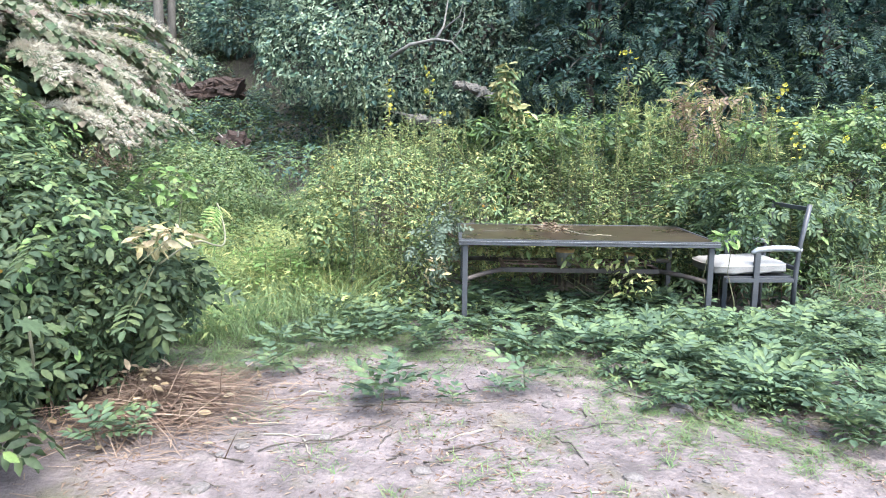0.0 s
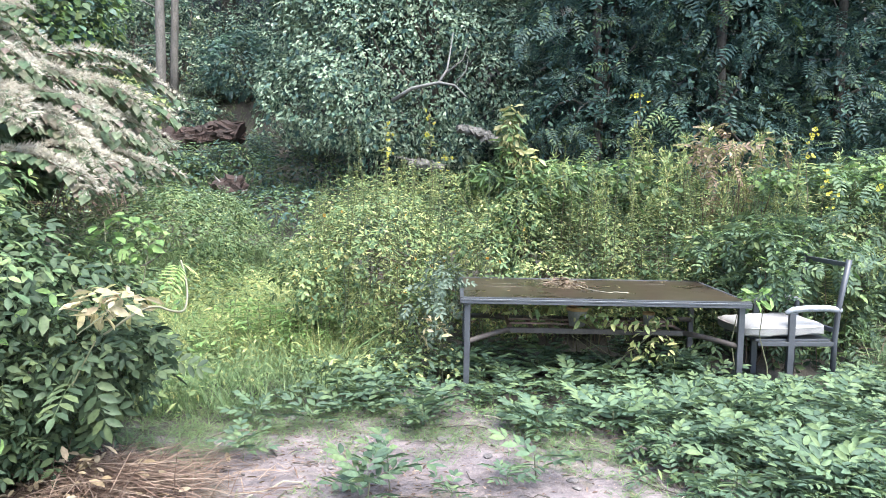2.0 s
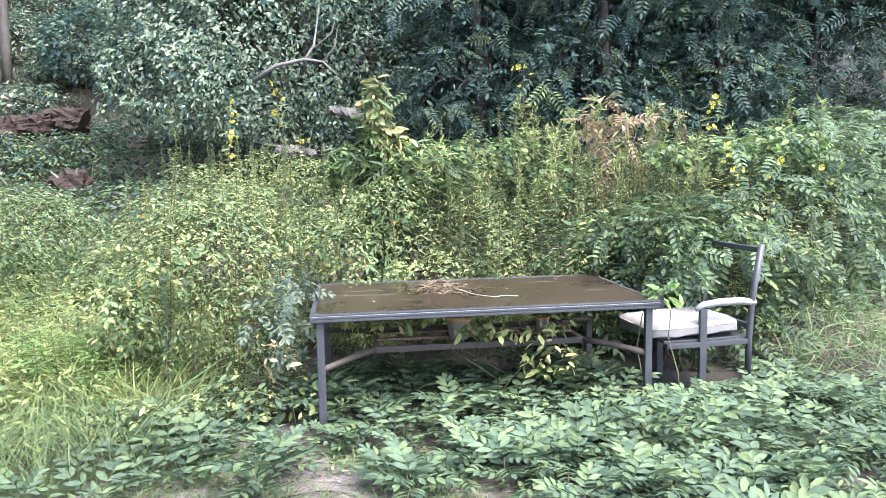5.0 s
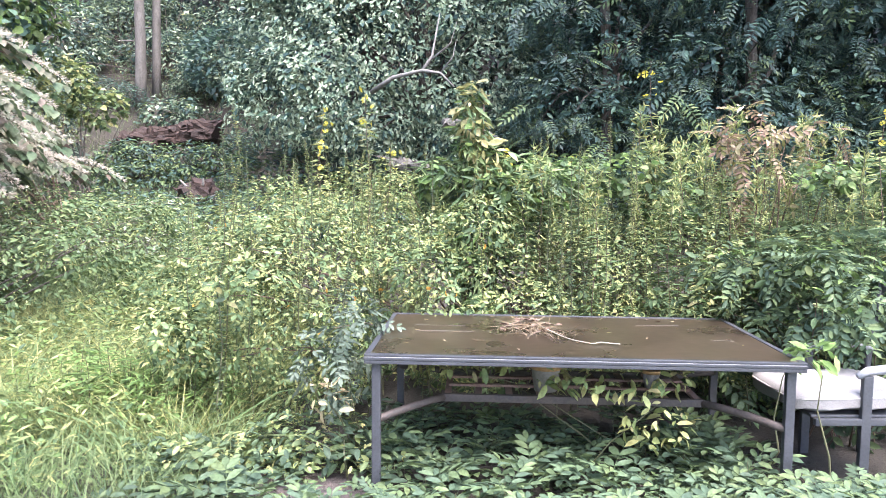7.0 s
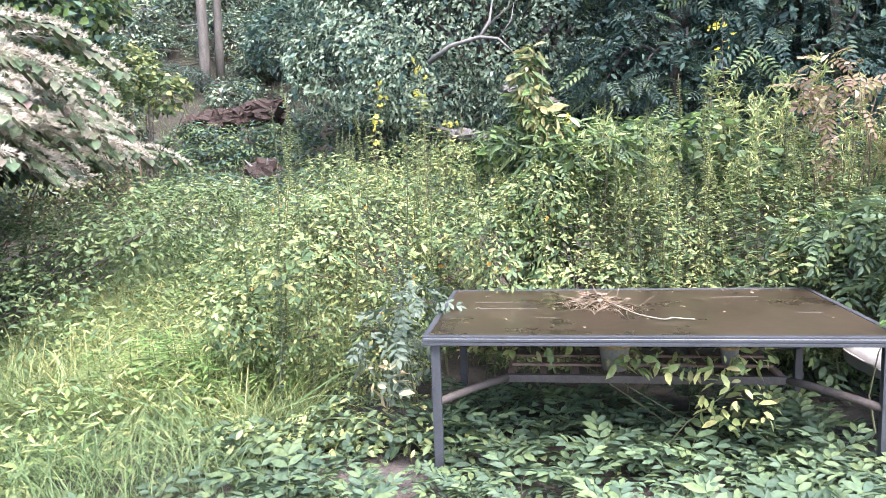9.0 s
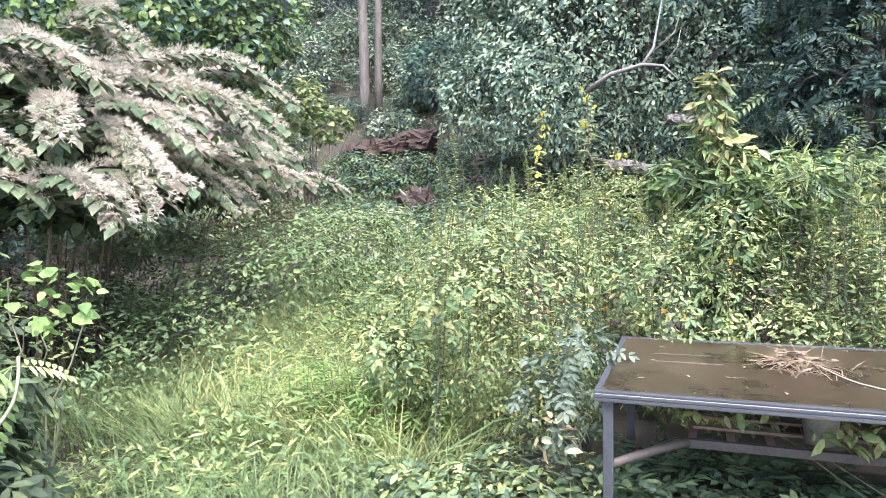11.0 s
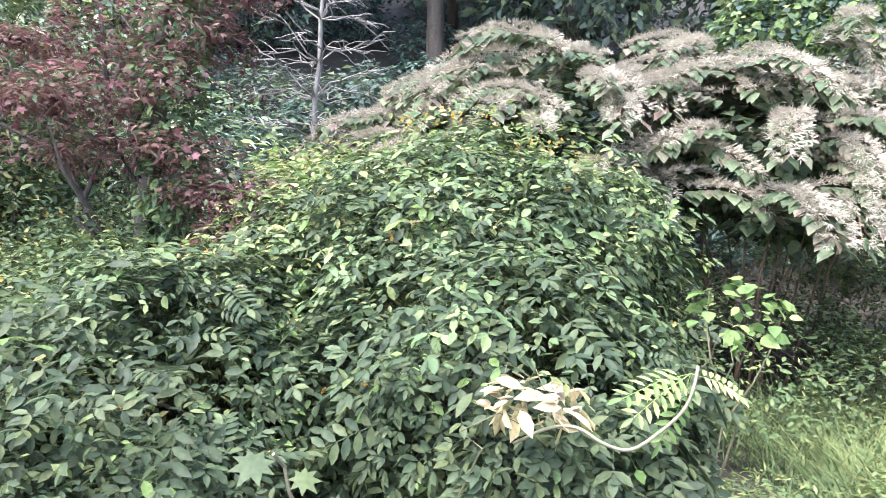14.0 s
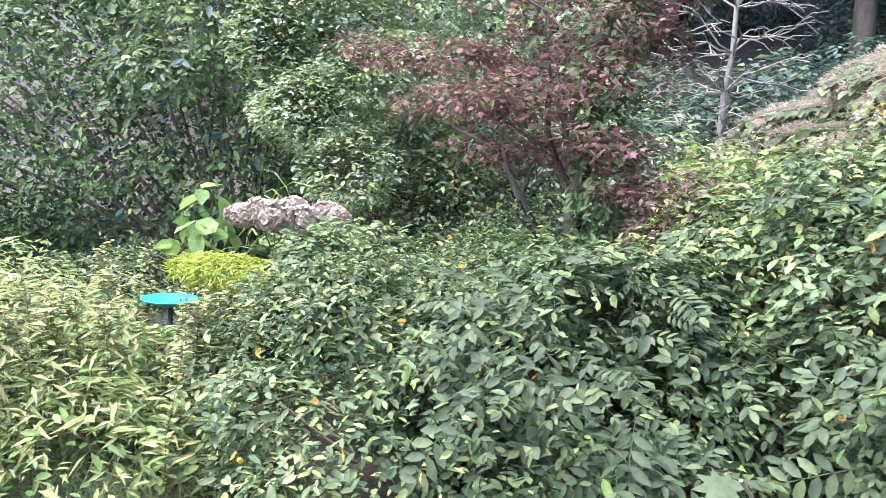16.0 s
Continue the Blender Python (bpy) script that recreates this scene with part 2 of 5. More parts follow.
class Shape:
    """Gathers vertices and faces of one mesh."""

    def __init__(self):
        self.v, self.f = [], []

    def tube(self, pts, radii, sides=6):
        pts = [Vector(p) for p in pts]
        base = len(self.v)
        for i, p in enumerate(pts):
            d = (pts[min(i + 1, len(pts) - 1)] - pts[max(i - 1, 0)]).normalized()
            a = d.orthogonal().normalized() if abs(d.z) > 0.95 else d.cross(Vector((0, 0, 1))).normalized()
            b = d.cross(a)
            r = radii[i] if hasattr(radii, "__len__") else radii
            for k in range(sides):
                t = 2 * math.pi * k / sides
                self.v.append(p + (a * math.cos(t) + b * math.sin(t)) * r)
        for i in range(len(pts) - 1):
            for k in range(sides):
                q = base + i * sides
                self.f.append((q + k, q + (k + 1) % sides, q + sides + (k + 1) % sides, q + sides + k))
        self.f.append(tuple(base + k for k in reversed(range(sides))))
        self.f.append(tuple(base + (len(pts) - 1) * sides + k for k in range(sides)))
        return self

    def box(self, size, m, bevel=0.004):
        bm = bmesh.new()
        bmesh.ops.create_cube(bm, size=1, matrix=Matrix.Diagonal((*size, 1)))
        if bevel:
            bmesh.ops.bevel(bm, geom=bm.edges[:], offset=bevel, segments=2, affect="EDGES", profile=0.7)
        base = len(self.v)
        bm.verts.index_update()
        self.v += [m @ v.co for v in bm.verts]
        self.f += [tuple(base + v.index for v in f.verts) for f in bm.faces]
        bm.free()
        return self

    def lathe(self, profile, centre=(0, 0, 0), sides=24):
        base, c = len(self.v), Vector(centre)
        for r, z in profile:
            for k in range(sides):
                t = 2 * math.pi * k / sides
                self.v.append(c + Vector((r * math.cos(t), r * math.sin(t), z)))
        for i in range(len(profile) - 1):
            for k in range(sides):
                q = base + i * sides
                self.f.append((q + k, q + (k + 1) % sides, q + sides + (k + 1) % sides, q + sides + k))
        return self

    def mesh(self, name, smooth=False):
        me = bpy.data.meshes.new(name)
        me.from_pydata([tuple(v) for v in self.v], [], self.f)
        me.validate()
        if smooth:
            me.polygons.foreach_set("use_smooth", [True] * len(me.polygons))
        me.update()
        return me


def part(name, me, material, parent, label="", kind=""):
    ob = new(name, me)
    if not me.materials:
        me.materials.append(material)
    ob.parent = parent
    return tagged(ob, label, kind=kind)


def thing(name, m, label, category, group=""):
    ob = new(name)
    ob.matrix_world = m
    ob.empty_display_size = 0.1
    return tagged(ob, label, category, group)


def norm(a):
    return a / np.maximum(np.linalg.norm(a, axis=1, keepdims=True), 1e-9)


# leaf outlines: x along the blade, y across, z up; one blade is one unit long
OVATE = (np.array([(0, 0, 0), (.28, .185, .045), (.66, .195, .03), (1, 0, -.10), (.66, -.195, .03), (.28, -.185, .045)]), [(0, 3, 2, 1), (0, 5, 4, 3)])
DIAMOND = (np.array([(0, 0, 0), (.45, .24, .06), (1, 0, -.06), (.45, -.24, .06)]), [(0, 2, 1), (0, 3, 2)])
BROAD = (np.array([(0, 0, 0), (.16, .32, .03), (.55, .34, .04), (1, 0, -.14), (.55, -.34, .04), (.16, -.32, .03)]), [(0, 3, 2, 1), (0, 5, 4, 3)])
LANCE = (np.array([(0, 0, 0), (.35, .10, .02), (1, 0, -.15), (.35, -.10, .02)]), [(0, 2, 1), (0, 3, 2)])


def blade(width=0.03, bend=0.45):
    """A grass blade that rises along x and bends over."""
    v, f = [], []
    for i, (t, w) in enumerate(((0, 1), (.4, .9), (.75, .6), (1, .05))):
        v += [(t - 0.25 * bend * t ** 3, width * w / 2, -bend * t ** 2.2), (t - 0.25 * bend * t ** 3, -width * w / 2, -bend * t ** 2.2)]
        if i:
            f.append((2 * i - 2, 2 * i - 1, 2 * i + 1, 2 * i))
    return np.array(v), f


def pinnate(pairs=5, leaflet=0.30, droop=0.25, outline=OVATE, spread=62, narrow=1.0):
    """A feathered leaf: a rachis with leaflets in pairs and one at its tip."""
    v, f = [], []

    def put(origin, ang, size, tilt):
        ov, of = outline
        c, s = math.cos(ang), math.sin(ang)
        b = len(v)
        for x, y, z in ov:
            x, y, z = x * size, y * size * narrow, z * size - tilt * x * size
            v.append((origin[0] + c * x - s * y, origin[1] + s * x + c * y, origin[2] + z))
        f.extend(tuple(b + i for i in q) for q in of)

    z_at = lambda t: -droop * t * t
    b = len(v)
    for t in (0, .5, 1):
        v.extend([(t, .006, z_at(t)), (t, -.006, z_at(t))])
    f.extend([(b, b + 1, b + 3, b + 2), (b + 2, b + 3, b + 5, b + 4)])
    for i in range(pairs):
        t = 0.22 + 0.74 * i / max(1, pairs - 1) * 0.95
        size = leaflet * (0.75 + 0.35 * math.sin(math.pi * (0.25 + 0.6 * i / pairs)))
        a = radians(spread - 12 * i / pairs)
        put((t, 0.004, z_at(t)), a, size, 0.15)
        put((t + .01, -0.004, z_at(t)), -a, size * 0.96, 0.2)
    put((1, 0, z_at(1)), 0, leaflet, 0.35)
    return np.array(v), f


def lobed(lobes=5):
    """A palmate leaf with deep pointed lobes."""
    v, f = [(.35, 0, .03), (0, 0, 0)], []
    n = lobes * 2 + 1
    for i in range(n):
        a = radians(-150 + 300 * i / (n - 1))
        r = (0.65 if i % 2 else 0.36) * (1 - 0.35 * abs(a) / 2.6)
        v.append((.35 + r * math.cos(a), r * math.sin(a), .02 - .12 * r))
    for i in range(n - 1):
        f.append((0, 2 + i, 3 + i))
    f.append((0, 1, 2)), f.append((0, n + 1, 1))
    return np.array(v), f


def spray(spikes=7, spread=50, width=0.05):
    """A panicle: thin plumes that fan out."""
    v, f = [], []
    for i in range(spikes):
        a, e = radians(spread * (2 * i / (spikes - 1) - 1)), radians(20 * math.sin(i * 2.4))
        d = np.array((math.cos(a) * math.cos(e), math.sin(a) * math.cos(e), math.sin(e)))
        s = np.array((-d[1], d[0], 0.3))
        ln = 0.65 + 0.35 * math.cos(a * 1.3)
        b = len(v)
        v += [tuple(d * .12), tuple(d * ln * .5 + s * width), tuple(d * ln), tuple(d * ln * .5 - s * width)]
        f.append((b, b + 1, b + 2, b + 3))
    return np.array(v), f


def flower(petals=4):
    """A small open flower of broad petals that faces along x."""
    v, f = [], []
    for i in range(petals):
        a = 2 * math.pi * i / petals
        b = len(v)
        for r, w, x in ((.05, 0, 0), (.4, .30, .15), (.5, 0, .22), (.4, -.30, .15)):
            v.append((x, r * math.cos(a) - w * math.sin(a), r * math.sin(a) + w * math.cos(a)))
        f.append((b, b + 1, b + 2, b + 3))
    return np.array(v), f


PIN = pinnate(5, 0.30, 0.25)
PIN_LONG = pinnate(7, 0.23, 0.35, OVATE, 68, 0.8)
PIN_FAR = pinnate(6, 0.26, 0.35, DIAMOND, 68, 0.85)
BLADE, BLADE_WIDE, BLADE_SHORT = blade(0.012, 0.45), blade(0.035, 0.6), blade(0.05, 0.5)


def scatter_mesh(name, outline, pos, axis, up, size):
    """One mesh of many blades: pos, axis (blade's way), up (blade's face) and size for each."""
    ov, of = outline
    n, k = len(pos), len(ov)
    x = norm(axis)
    y = norm(np.cross(up, x))
    z = np.cross(x, y)
    s = np.asarray(size).reshape(-1, 1, 1) if np.ndim(size) else size
    v = pos[:, None, :] + s * (ov[None, :, 0:1] * x[:, None, :] + ov[None, :, 1:2] * y[:, None, :] + ov[None, :, 2:3] * z[:, None, :])
    counts = np.array([len(q) for q in of])
    flat = np.concatenate([np.array(q) for q in of])
    loops = (flat[None, :] + (np.arange(n) * k)[:, None]).ravel()
    tot = np.tile(counts, n)
    start = np.concatenate(([0], np.cumsum(tot)[:-1]))
    me = bpy.data.meshes.new(name)
    me.vertices.add(n * k)
    me.vertices.foreach_set("co", v.reshape(-1).astype(np.float32))
    me.loops.add(len(loops))
    me.loops.foreach_set("vertex_index", loops.astype(np.int32))
    me.polygons.add(len(tot))
    me.polygons.foreach_set("loop_start", start.astype(np.int32))
    me.update(calc_edges=True)
    return me


def unit(n):
    return norm(rng.normal(size=(n, 3)))


def lumps(p, seed=0.0):
    q = p + seed
    a = np.sin(2.3 * q[:, 0] + 1.1 * q[:, 2]) * np.sin(2.7 * q[:, 1] + .5) * np.cos(2.1 * q[:, 2] + .7 * q[:, 0])
    b = np.sin(6.1 * q[:, 0] + 2) * np.sin(5.7 * q[:, 1] + 1.3 * q[:, 2]) * np.cos(6.7 * q[:, 2])
    return a + 0.6 * b


def shell(blobs, n, depth=0.35, uneven=0.16, floor=None, seed=0.0, gaps=0.85):
    """Places on and under the uneven skin of a heap of ellipsoids, with their outward ways."""
    B = np.array(blobs, float)
    area = (B[:, 3] * B[:, 4] + B[:, 3] * B[:, 5] + B[:, 4] * B[:, 5])
    pick = rng.choice(len(B), size=int(n * 2.6), p=area / area.sum())
    d = unit(len(pick))
    r = (1 - depth * rng.random(len(pick)) ** 1.6)[:, None]
    c, rad = B[pick, :3], B[pick, 3:]
    p = c + d * rad * r
    p = p + d * rad * (uneven * lumps(p * 1.2, seed))[:, None]
    nrm = norm(d / rad)
    keep = np.ones(len(p), bool)
    for i, b in enumerate(B):
        q = ((p - b[:3]) / b[3:])
        keep &= (pick == i) | ((q ** 2).sum(1) > 0.55)
    g = height(p[:, 0], p[:, 1]) if floor is None else floor
    keep &= p[:, 2] > g + 0.03
    g = np.sin(5.3 * p[:, 0] + 1.7 * p[:, 2] + seed) * np.sin(4.9 * p[:, 1] + .9) * np.sin(5.7 * p[:, 2] + 1.3 * p[:, 1])
    keep &= ~((g < -0.18) & (r[:, 0] > 1 - 0.6 * depth) & (rng.random(len(p)) < gaps))
    idx = np.flatnonzero(keep)[:n]
    return p[idx], nrm[idx]


def bulge(blobs, n, r0, r1):
    """The same heap with smaller clumps that stand out of its skin."""
    p, nr = shell(blobs, n, 0.05, 0.0, gaps=0.0)
    r = r0 + (r1 - r0) * rng.random(len(p))
    return list(blobs) + [(*(q - d * k * 0.35), k, k, k * 0.8) for q, d, k in zip(p, nr, r)]


def leafy(name, outline, p, nrm, size, sky=0.7, loose=0.9, droop=0.25, vary=0.55):
    """Leaves at p that face out and up, with their tips outwards and hanging a little."""
    n = len(p)
    up = norm(nrm * (1 - sky) + np.array((0, 0, sky)) + unit(n) * loose * 0.6)
    axis = nrm * 0.7 + unit(n) * 0.9 + np.array((0, 0, -droop))
    axis = axis - up * (axis * up).sum(1, keepdims=True)
    return scatter_mesh(name, outline, p, axis, up, size * (1 + vary * (rng.random(n) * 2 - 1)))


def way(p0, p1, sag=0.0, n=6, wobble=0.0):
    a, b = Vector(p0), Vector(p1)
    out = []
    for i in range(n + 1):
        t = i / n
        q = a.lerp(b, t) + Vector((0, 0, sag * math.sin(math.pi * t)))
        if 0 < i < n and wobble:
            q += Vector(rng.normal(size=3)) * wobble
        out.append(q)
    return out


def smooth(pts, k=4):
    """A rounded line through the points."""
    p = [Vector(q) for q in pts]
    p = [p[0] * 2 - p[1]] + p + [p[-1] * 2 - p[-2]]
    out = []
    for i in range(1, len(p) - 2):
        for j in range(k):
            s = j / k
            out.append(0.5 * (2 * p[i] + (p[i + 1] - p[i - 1]) * s + (2 * p[i - 1] - 5 * p[i] + 4 * p[i + 1] - p[i + 2]) * s * s + (3 * p[i] - p[i - 1] - 3 * p[i + 1] + p[i + 2]) * s ** 3))
    return out + [p[-2]]


def stems_to(shape, base, targets, r0=0.02, sag=0.15, wobble=0.03):
    for t in targets:
        b = Vector(base) + Vector((*(rng.normal(size=2) * 0.12), 0))
        shape.tube(way(b, t, sag, 5, wobble), [r0, r0 * .85, r0 * .7, r0 * .55, r0 * .4, r0 * .25], 5)


# ---- ground ----
def height(x, y):
    x, y = np.asarray(x, float), np.asarray(y, float)
    d = (np.maximum(y, 0) ** 3 + np.maximum(-x - 1, 0) ** 3) ** (1 / 3)
    h = 0.19 * np.maximum(d - 4.5, 0) + 0.42 * np.maximum(d - 13, 0)
    h = np.minimum(h, 15 + 0.02 * np.maximum(d - 38, 0))
    near = 0.012 * np.sin(2.1 * x + 1.7 * y) * np.sin(1.3 * y - .4 * x) + 0.008 * np.sin(5.3 * x + .7) * np.sin(4.7 * y)
    return h + near


def build_ground():
    s = np.linspace(-1, 1, 191)
    k = 6.5
    ax = np.sinh(s * k) / np.sinh(k) * 900
    xs, ys = ax - 0.5, ax - 1.0
    X, Y = np.meshgrid(xs, ys)
    Z = height(X, Y)
    far = np.maximum(np.hypot(X, Y) - 300, 0)
    Z = Z - far * 0.012
    n = len(s)
    v = np.stack([X, Y, Z], -1).reshape(-1, 3)
    i = np.arange(n - 1)
    I, J = np.meshgrid(i, i)
    q = (J * n + I).ravel()
    faces = np.stack([q, q + 1, q + n + 1, q + n], 1)
    me = bpy.data.meshes.new("ground")
    me.from_pydata(v.tolist(), [], faces.tolist())
    me.polygons.foreach_set("use_smooth", [True] * len(faces))
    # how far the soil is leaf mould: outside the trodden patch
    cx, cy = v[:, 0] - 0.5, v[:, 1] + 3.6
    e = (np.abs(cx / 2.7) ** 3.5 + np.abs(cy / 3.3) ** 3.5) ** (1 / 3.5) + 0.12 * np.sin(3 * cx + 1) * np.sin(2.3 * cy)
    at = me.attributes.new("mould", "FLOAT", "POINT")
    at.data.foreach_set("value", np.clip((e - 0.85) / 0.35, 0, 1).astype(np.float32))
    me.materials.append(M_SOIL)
    return tagged(new("ground", me), "trodden pinkish-grey bare soil running into leaf mould under plants", "ground", kind="structure")


build_ground()

# ---- the patio table and what lies on it ----
TABLE_X, TABLE_Y, TABLE_Z = 2.13, 1.19, 0.72


def patio_table():
    t = thing("patio_table", pose(0, 0, 0), "long dark patio table with grey steel frame and wet algae-stained top", "table")
    part("tabletop", Shape().box((TABLE_X - 0.05, TABLE_Y - 0.05, 0.008), pose(TABLE_X / 2, TABLE_Y / 2, TABLE_Z - 0.008), 0.002).mesh("tabletop"), M_TOP, t, "dark brown wet top with dried stains")
    for x, y, lx, ly in ((TABLE_X / 2, 0.014, TABLE_X, 0.028), (TABLE_X / 2, TABLE_Y - 0.014, TABLE_X, 0.028), (0.014, TABLE_Y / 2, 0.028, TABLE_Y - 0.056), (TABLE_X - 0.014, TABLE_Y / 2, 0.028, TABLE_Y - 0.056)):
        s = Shape()
        for dz, h, grow in ((-0.006, 0.012, 0.0), (-0.022, 0.016, 0.005), (-0.040, 0.018, 0.0)):
            s.box((lx + grow, ly + grow, h), pose(x, y, TABLE_Z + dz), 0.004)
        rail = part("frame_rail", s.mesh("frame_rail"), M_STEEL, t)
        if lx > ly:
            part("bead", Shape().box((lx - 0.01, 0.003, 0.0035), pose(x, -0.0005 if y < 0.5 else TABLE_Y + 0.0005, TABLE_Z - 0.0145), 0.001).mesh("bead"), M_EDGE, rail, "pale scuffed bead along the rail")
    for x, y, lx, ly in ((0.36, 0.63, 0.34, 0.012), (0.33, 0.80, 0.30, 0.010), (0.62, 0.40, 0.05, 0.006), (1.65, 0.92, 0.25, 0.012), (1.9, 0.5, 0.12, 0.008)):
        part("dried_stain", Shape().box((lx, ly, 0.0012), pose(x, y, TABLE_Z - 0.0036, 0, 0, 3 * math.sin(x * 9)), 0.0).mesh("dried_stain"), M_STAIN, t, "pale dried water mark")
    legs = [(0.055, 0.05), (TABLE_X - 0.055, 0.05), (0.055, TABLE_Y - 0.05), (TABLE_X - 0.055, TABLE_Y - 0.05)]
    for x, y in legs:
        part("leg", Shape().box((0.045, 0.035, TABLE_Z - 0.045), pose(x, y, (TABLE_Z - 0.045) / 2 - 0.01), 0.006).mesh("leg"), M_STEEL, t)
    for x, y in legs:
        ex = 0.38 if x < 1 else TABLE_X - 0.38
        ey = 0.33 if y < 0.5 else TABLE_Y - 0.33
        a, b, c = Vector((x, y, 0.375)), Vector((ex, ey, 0.415)), Vector(((x + ex) / 2, (y + ey) / 2, 0.402))
        part("brace", Shape().tube([a, a.lerp(c, .5) + Vector((0, 0, .002)), c, c.lerp(b, .5) + Vector((0, 0, .003)), b], 0.021, 8).mesh("brace", True), M_RUSTSTEEL, t)
    for y in (0.33, TABLE_Y - 0.33):
        part("stretcher", Shape().box((TABLE_X - 0.74, 0.03, 0.04), pose(TABLE_X / 2, y, 0.415), 0.005).mesh("stretcher"), M_RUSTSTEEL, t)
    for i in range(9):
        part("slat", Shape().box((0.036, TABLE_Y - 0.69, 0.014), pose(0.40 + i * 0.166, TABLE_Y / 2, 0.428), 0.002).mesh("slat"), M_RUST, t)
    for y in (0.49, 0.66):
        part("slat", Shape().box((TABLE_X - 0.80, 0.028, 0.014), pose(TABLE_X / 2, y, 0.441), 0.002).mesh("slat"), M_RUST, t)
    return t


patio_table()


def straw_nest():
    t = thing("straw_nest", pose(0.86, 0.66, TABLE_Z), "flat heap of dry straw and dead stalks on the table", "straw")
    n = 420
    a = rng.random(n) * 2 * math.pi
    r = np.abs(rng.normal(size=n)) * 0.075
    p = np.stack([r * np.cos(a) * 1.5, r * np.sin(a), 0.006 + 0.055 * np.exp(-(r / 0.09) ** 2) * rng.random(n)], 1)
    ax = np.stack([rng.normal(size=n), rng.normal(size=n), rng.normal(size=n) * 0.12], 1)
    part("straw", scatter_mesh("straw", blade(0.025, 0.12), p, ax, np.tile((0, 0, 1.0), (n, 1)) + unit(n) * .3, 0.09 + 0.10 * rng.random(n)), M_STRAW, t, kind="stuff")
    p, ax = p[:60] + np.array((0, 0, 0.012)), ax[:60]
    part("dry_leaves", scatter_mesh("dry_leaves", OVATE, p, ax, np.tile((0, 0, 1.0), (60, 1)) + unit(60) * .5, 0.06), M_DRY, t, kind="stuff")


straw_nest()
cord = thing("cord", pose(0, 0, TABLE_Z), "thin pale crooked stalk lying across the tabletop", "twig")
part("stalk", Shape().tube(smooth([(0.93, 0.62, 0.03), (1.0, 0.52, 0.012), (1.06, 0.42, 0.006), (1.13, 0.34, 0.006), (1.17, 0.32, 0.005), (1.21, 0.345, 0.008), (1.26, 0.335, 0.005), (1.31, 0.32, 0.005)]), 0.0032, 6).mesh("stalk", True), M_CORD, cord)
for i in range(34):
    x, y = rng.random() * 2.0 + 0.06, rng.random() * 1.0 + 0.06
    if i > 20:
        y = 1.0 + rng.random() * 0.1
    ob = thing("fallen_leaf", pose(x, y, TABLE_Z - 0.002), "small curled dry leaf lying on the wet tabletop", "leaf", "leaves on the table")
    s = 0.018 + 0.022 * rng.random()
    a = rng.random() * 6.28
    part("blade", scatter_mesh("blade", OVATE, np.array([[0, 0, 0.004]]), np.array([[math.cos(a), math.sin(a), 0.1]]), np.array([[0.2 * rng.normal(), 0.2, 1]]), s), (M_DRY, M_YELLOW, M_STRAW)[i % 3], ob)


def plant_pot(x, y, z, r, h, mat, label):
    t = thing("plant_pot", pose(x, y, z), label, "pot")
    part("body", Shape().lathe([(0, 0), (r * .72, 0), (r * .92, h * .8), (r * .92, h * .82), (r * .84, h * .82), (r * .6, 0.02), (0, 0.02)]).mesh("body", True), mat, t)
    part("rim", Shape().lathe([(r * .93, h * .8), (r, h * .81), (r * 1.02, h * .98), (r * .97, h), (r * .86, h), (r * .84, h * .82)]).mesh("rim", True), M_POT, t)


plant_pot(0.93, 0.40, 0.447, 0.085, 0.15, M_GREYPOT, "grey plant pot with ochre clay rim on the rack")
plant_pot(1.52, 0.5, 0.447, 0.05, 0.10, M_CUSHION, "small pale pot standing on the rack under the table")


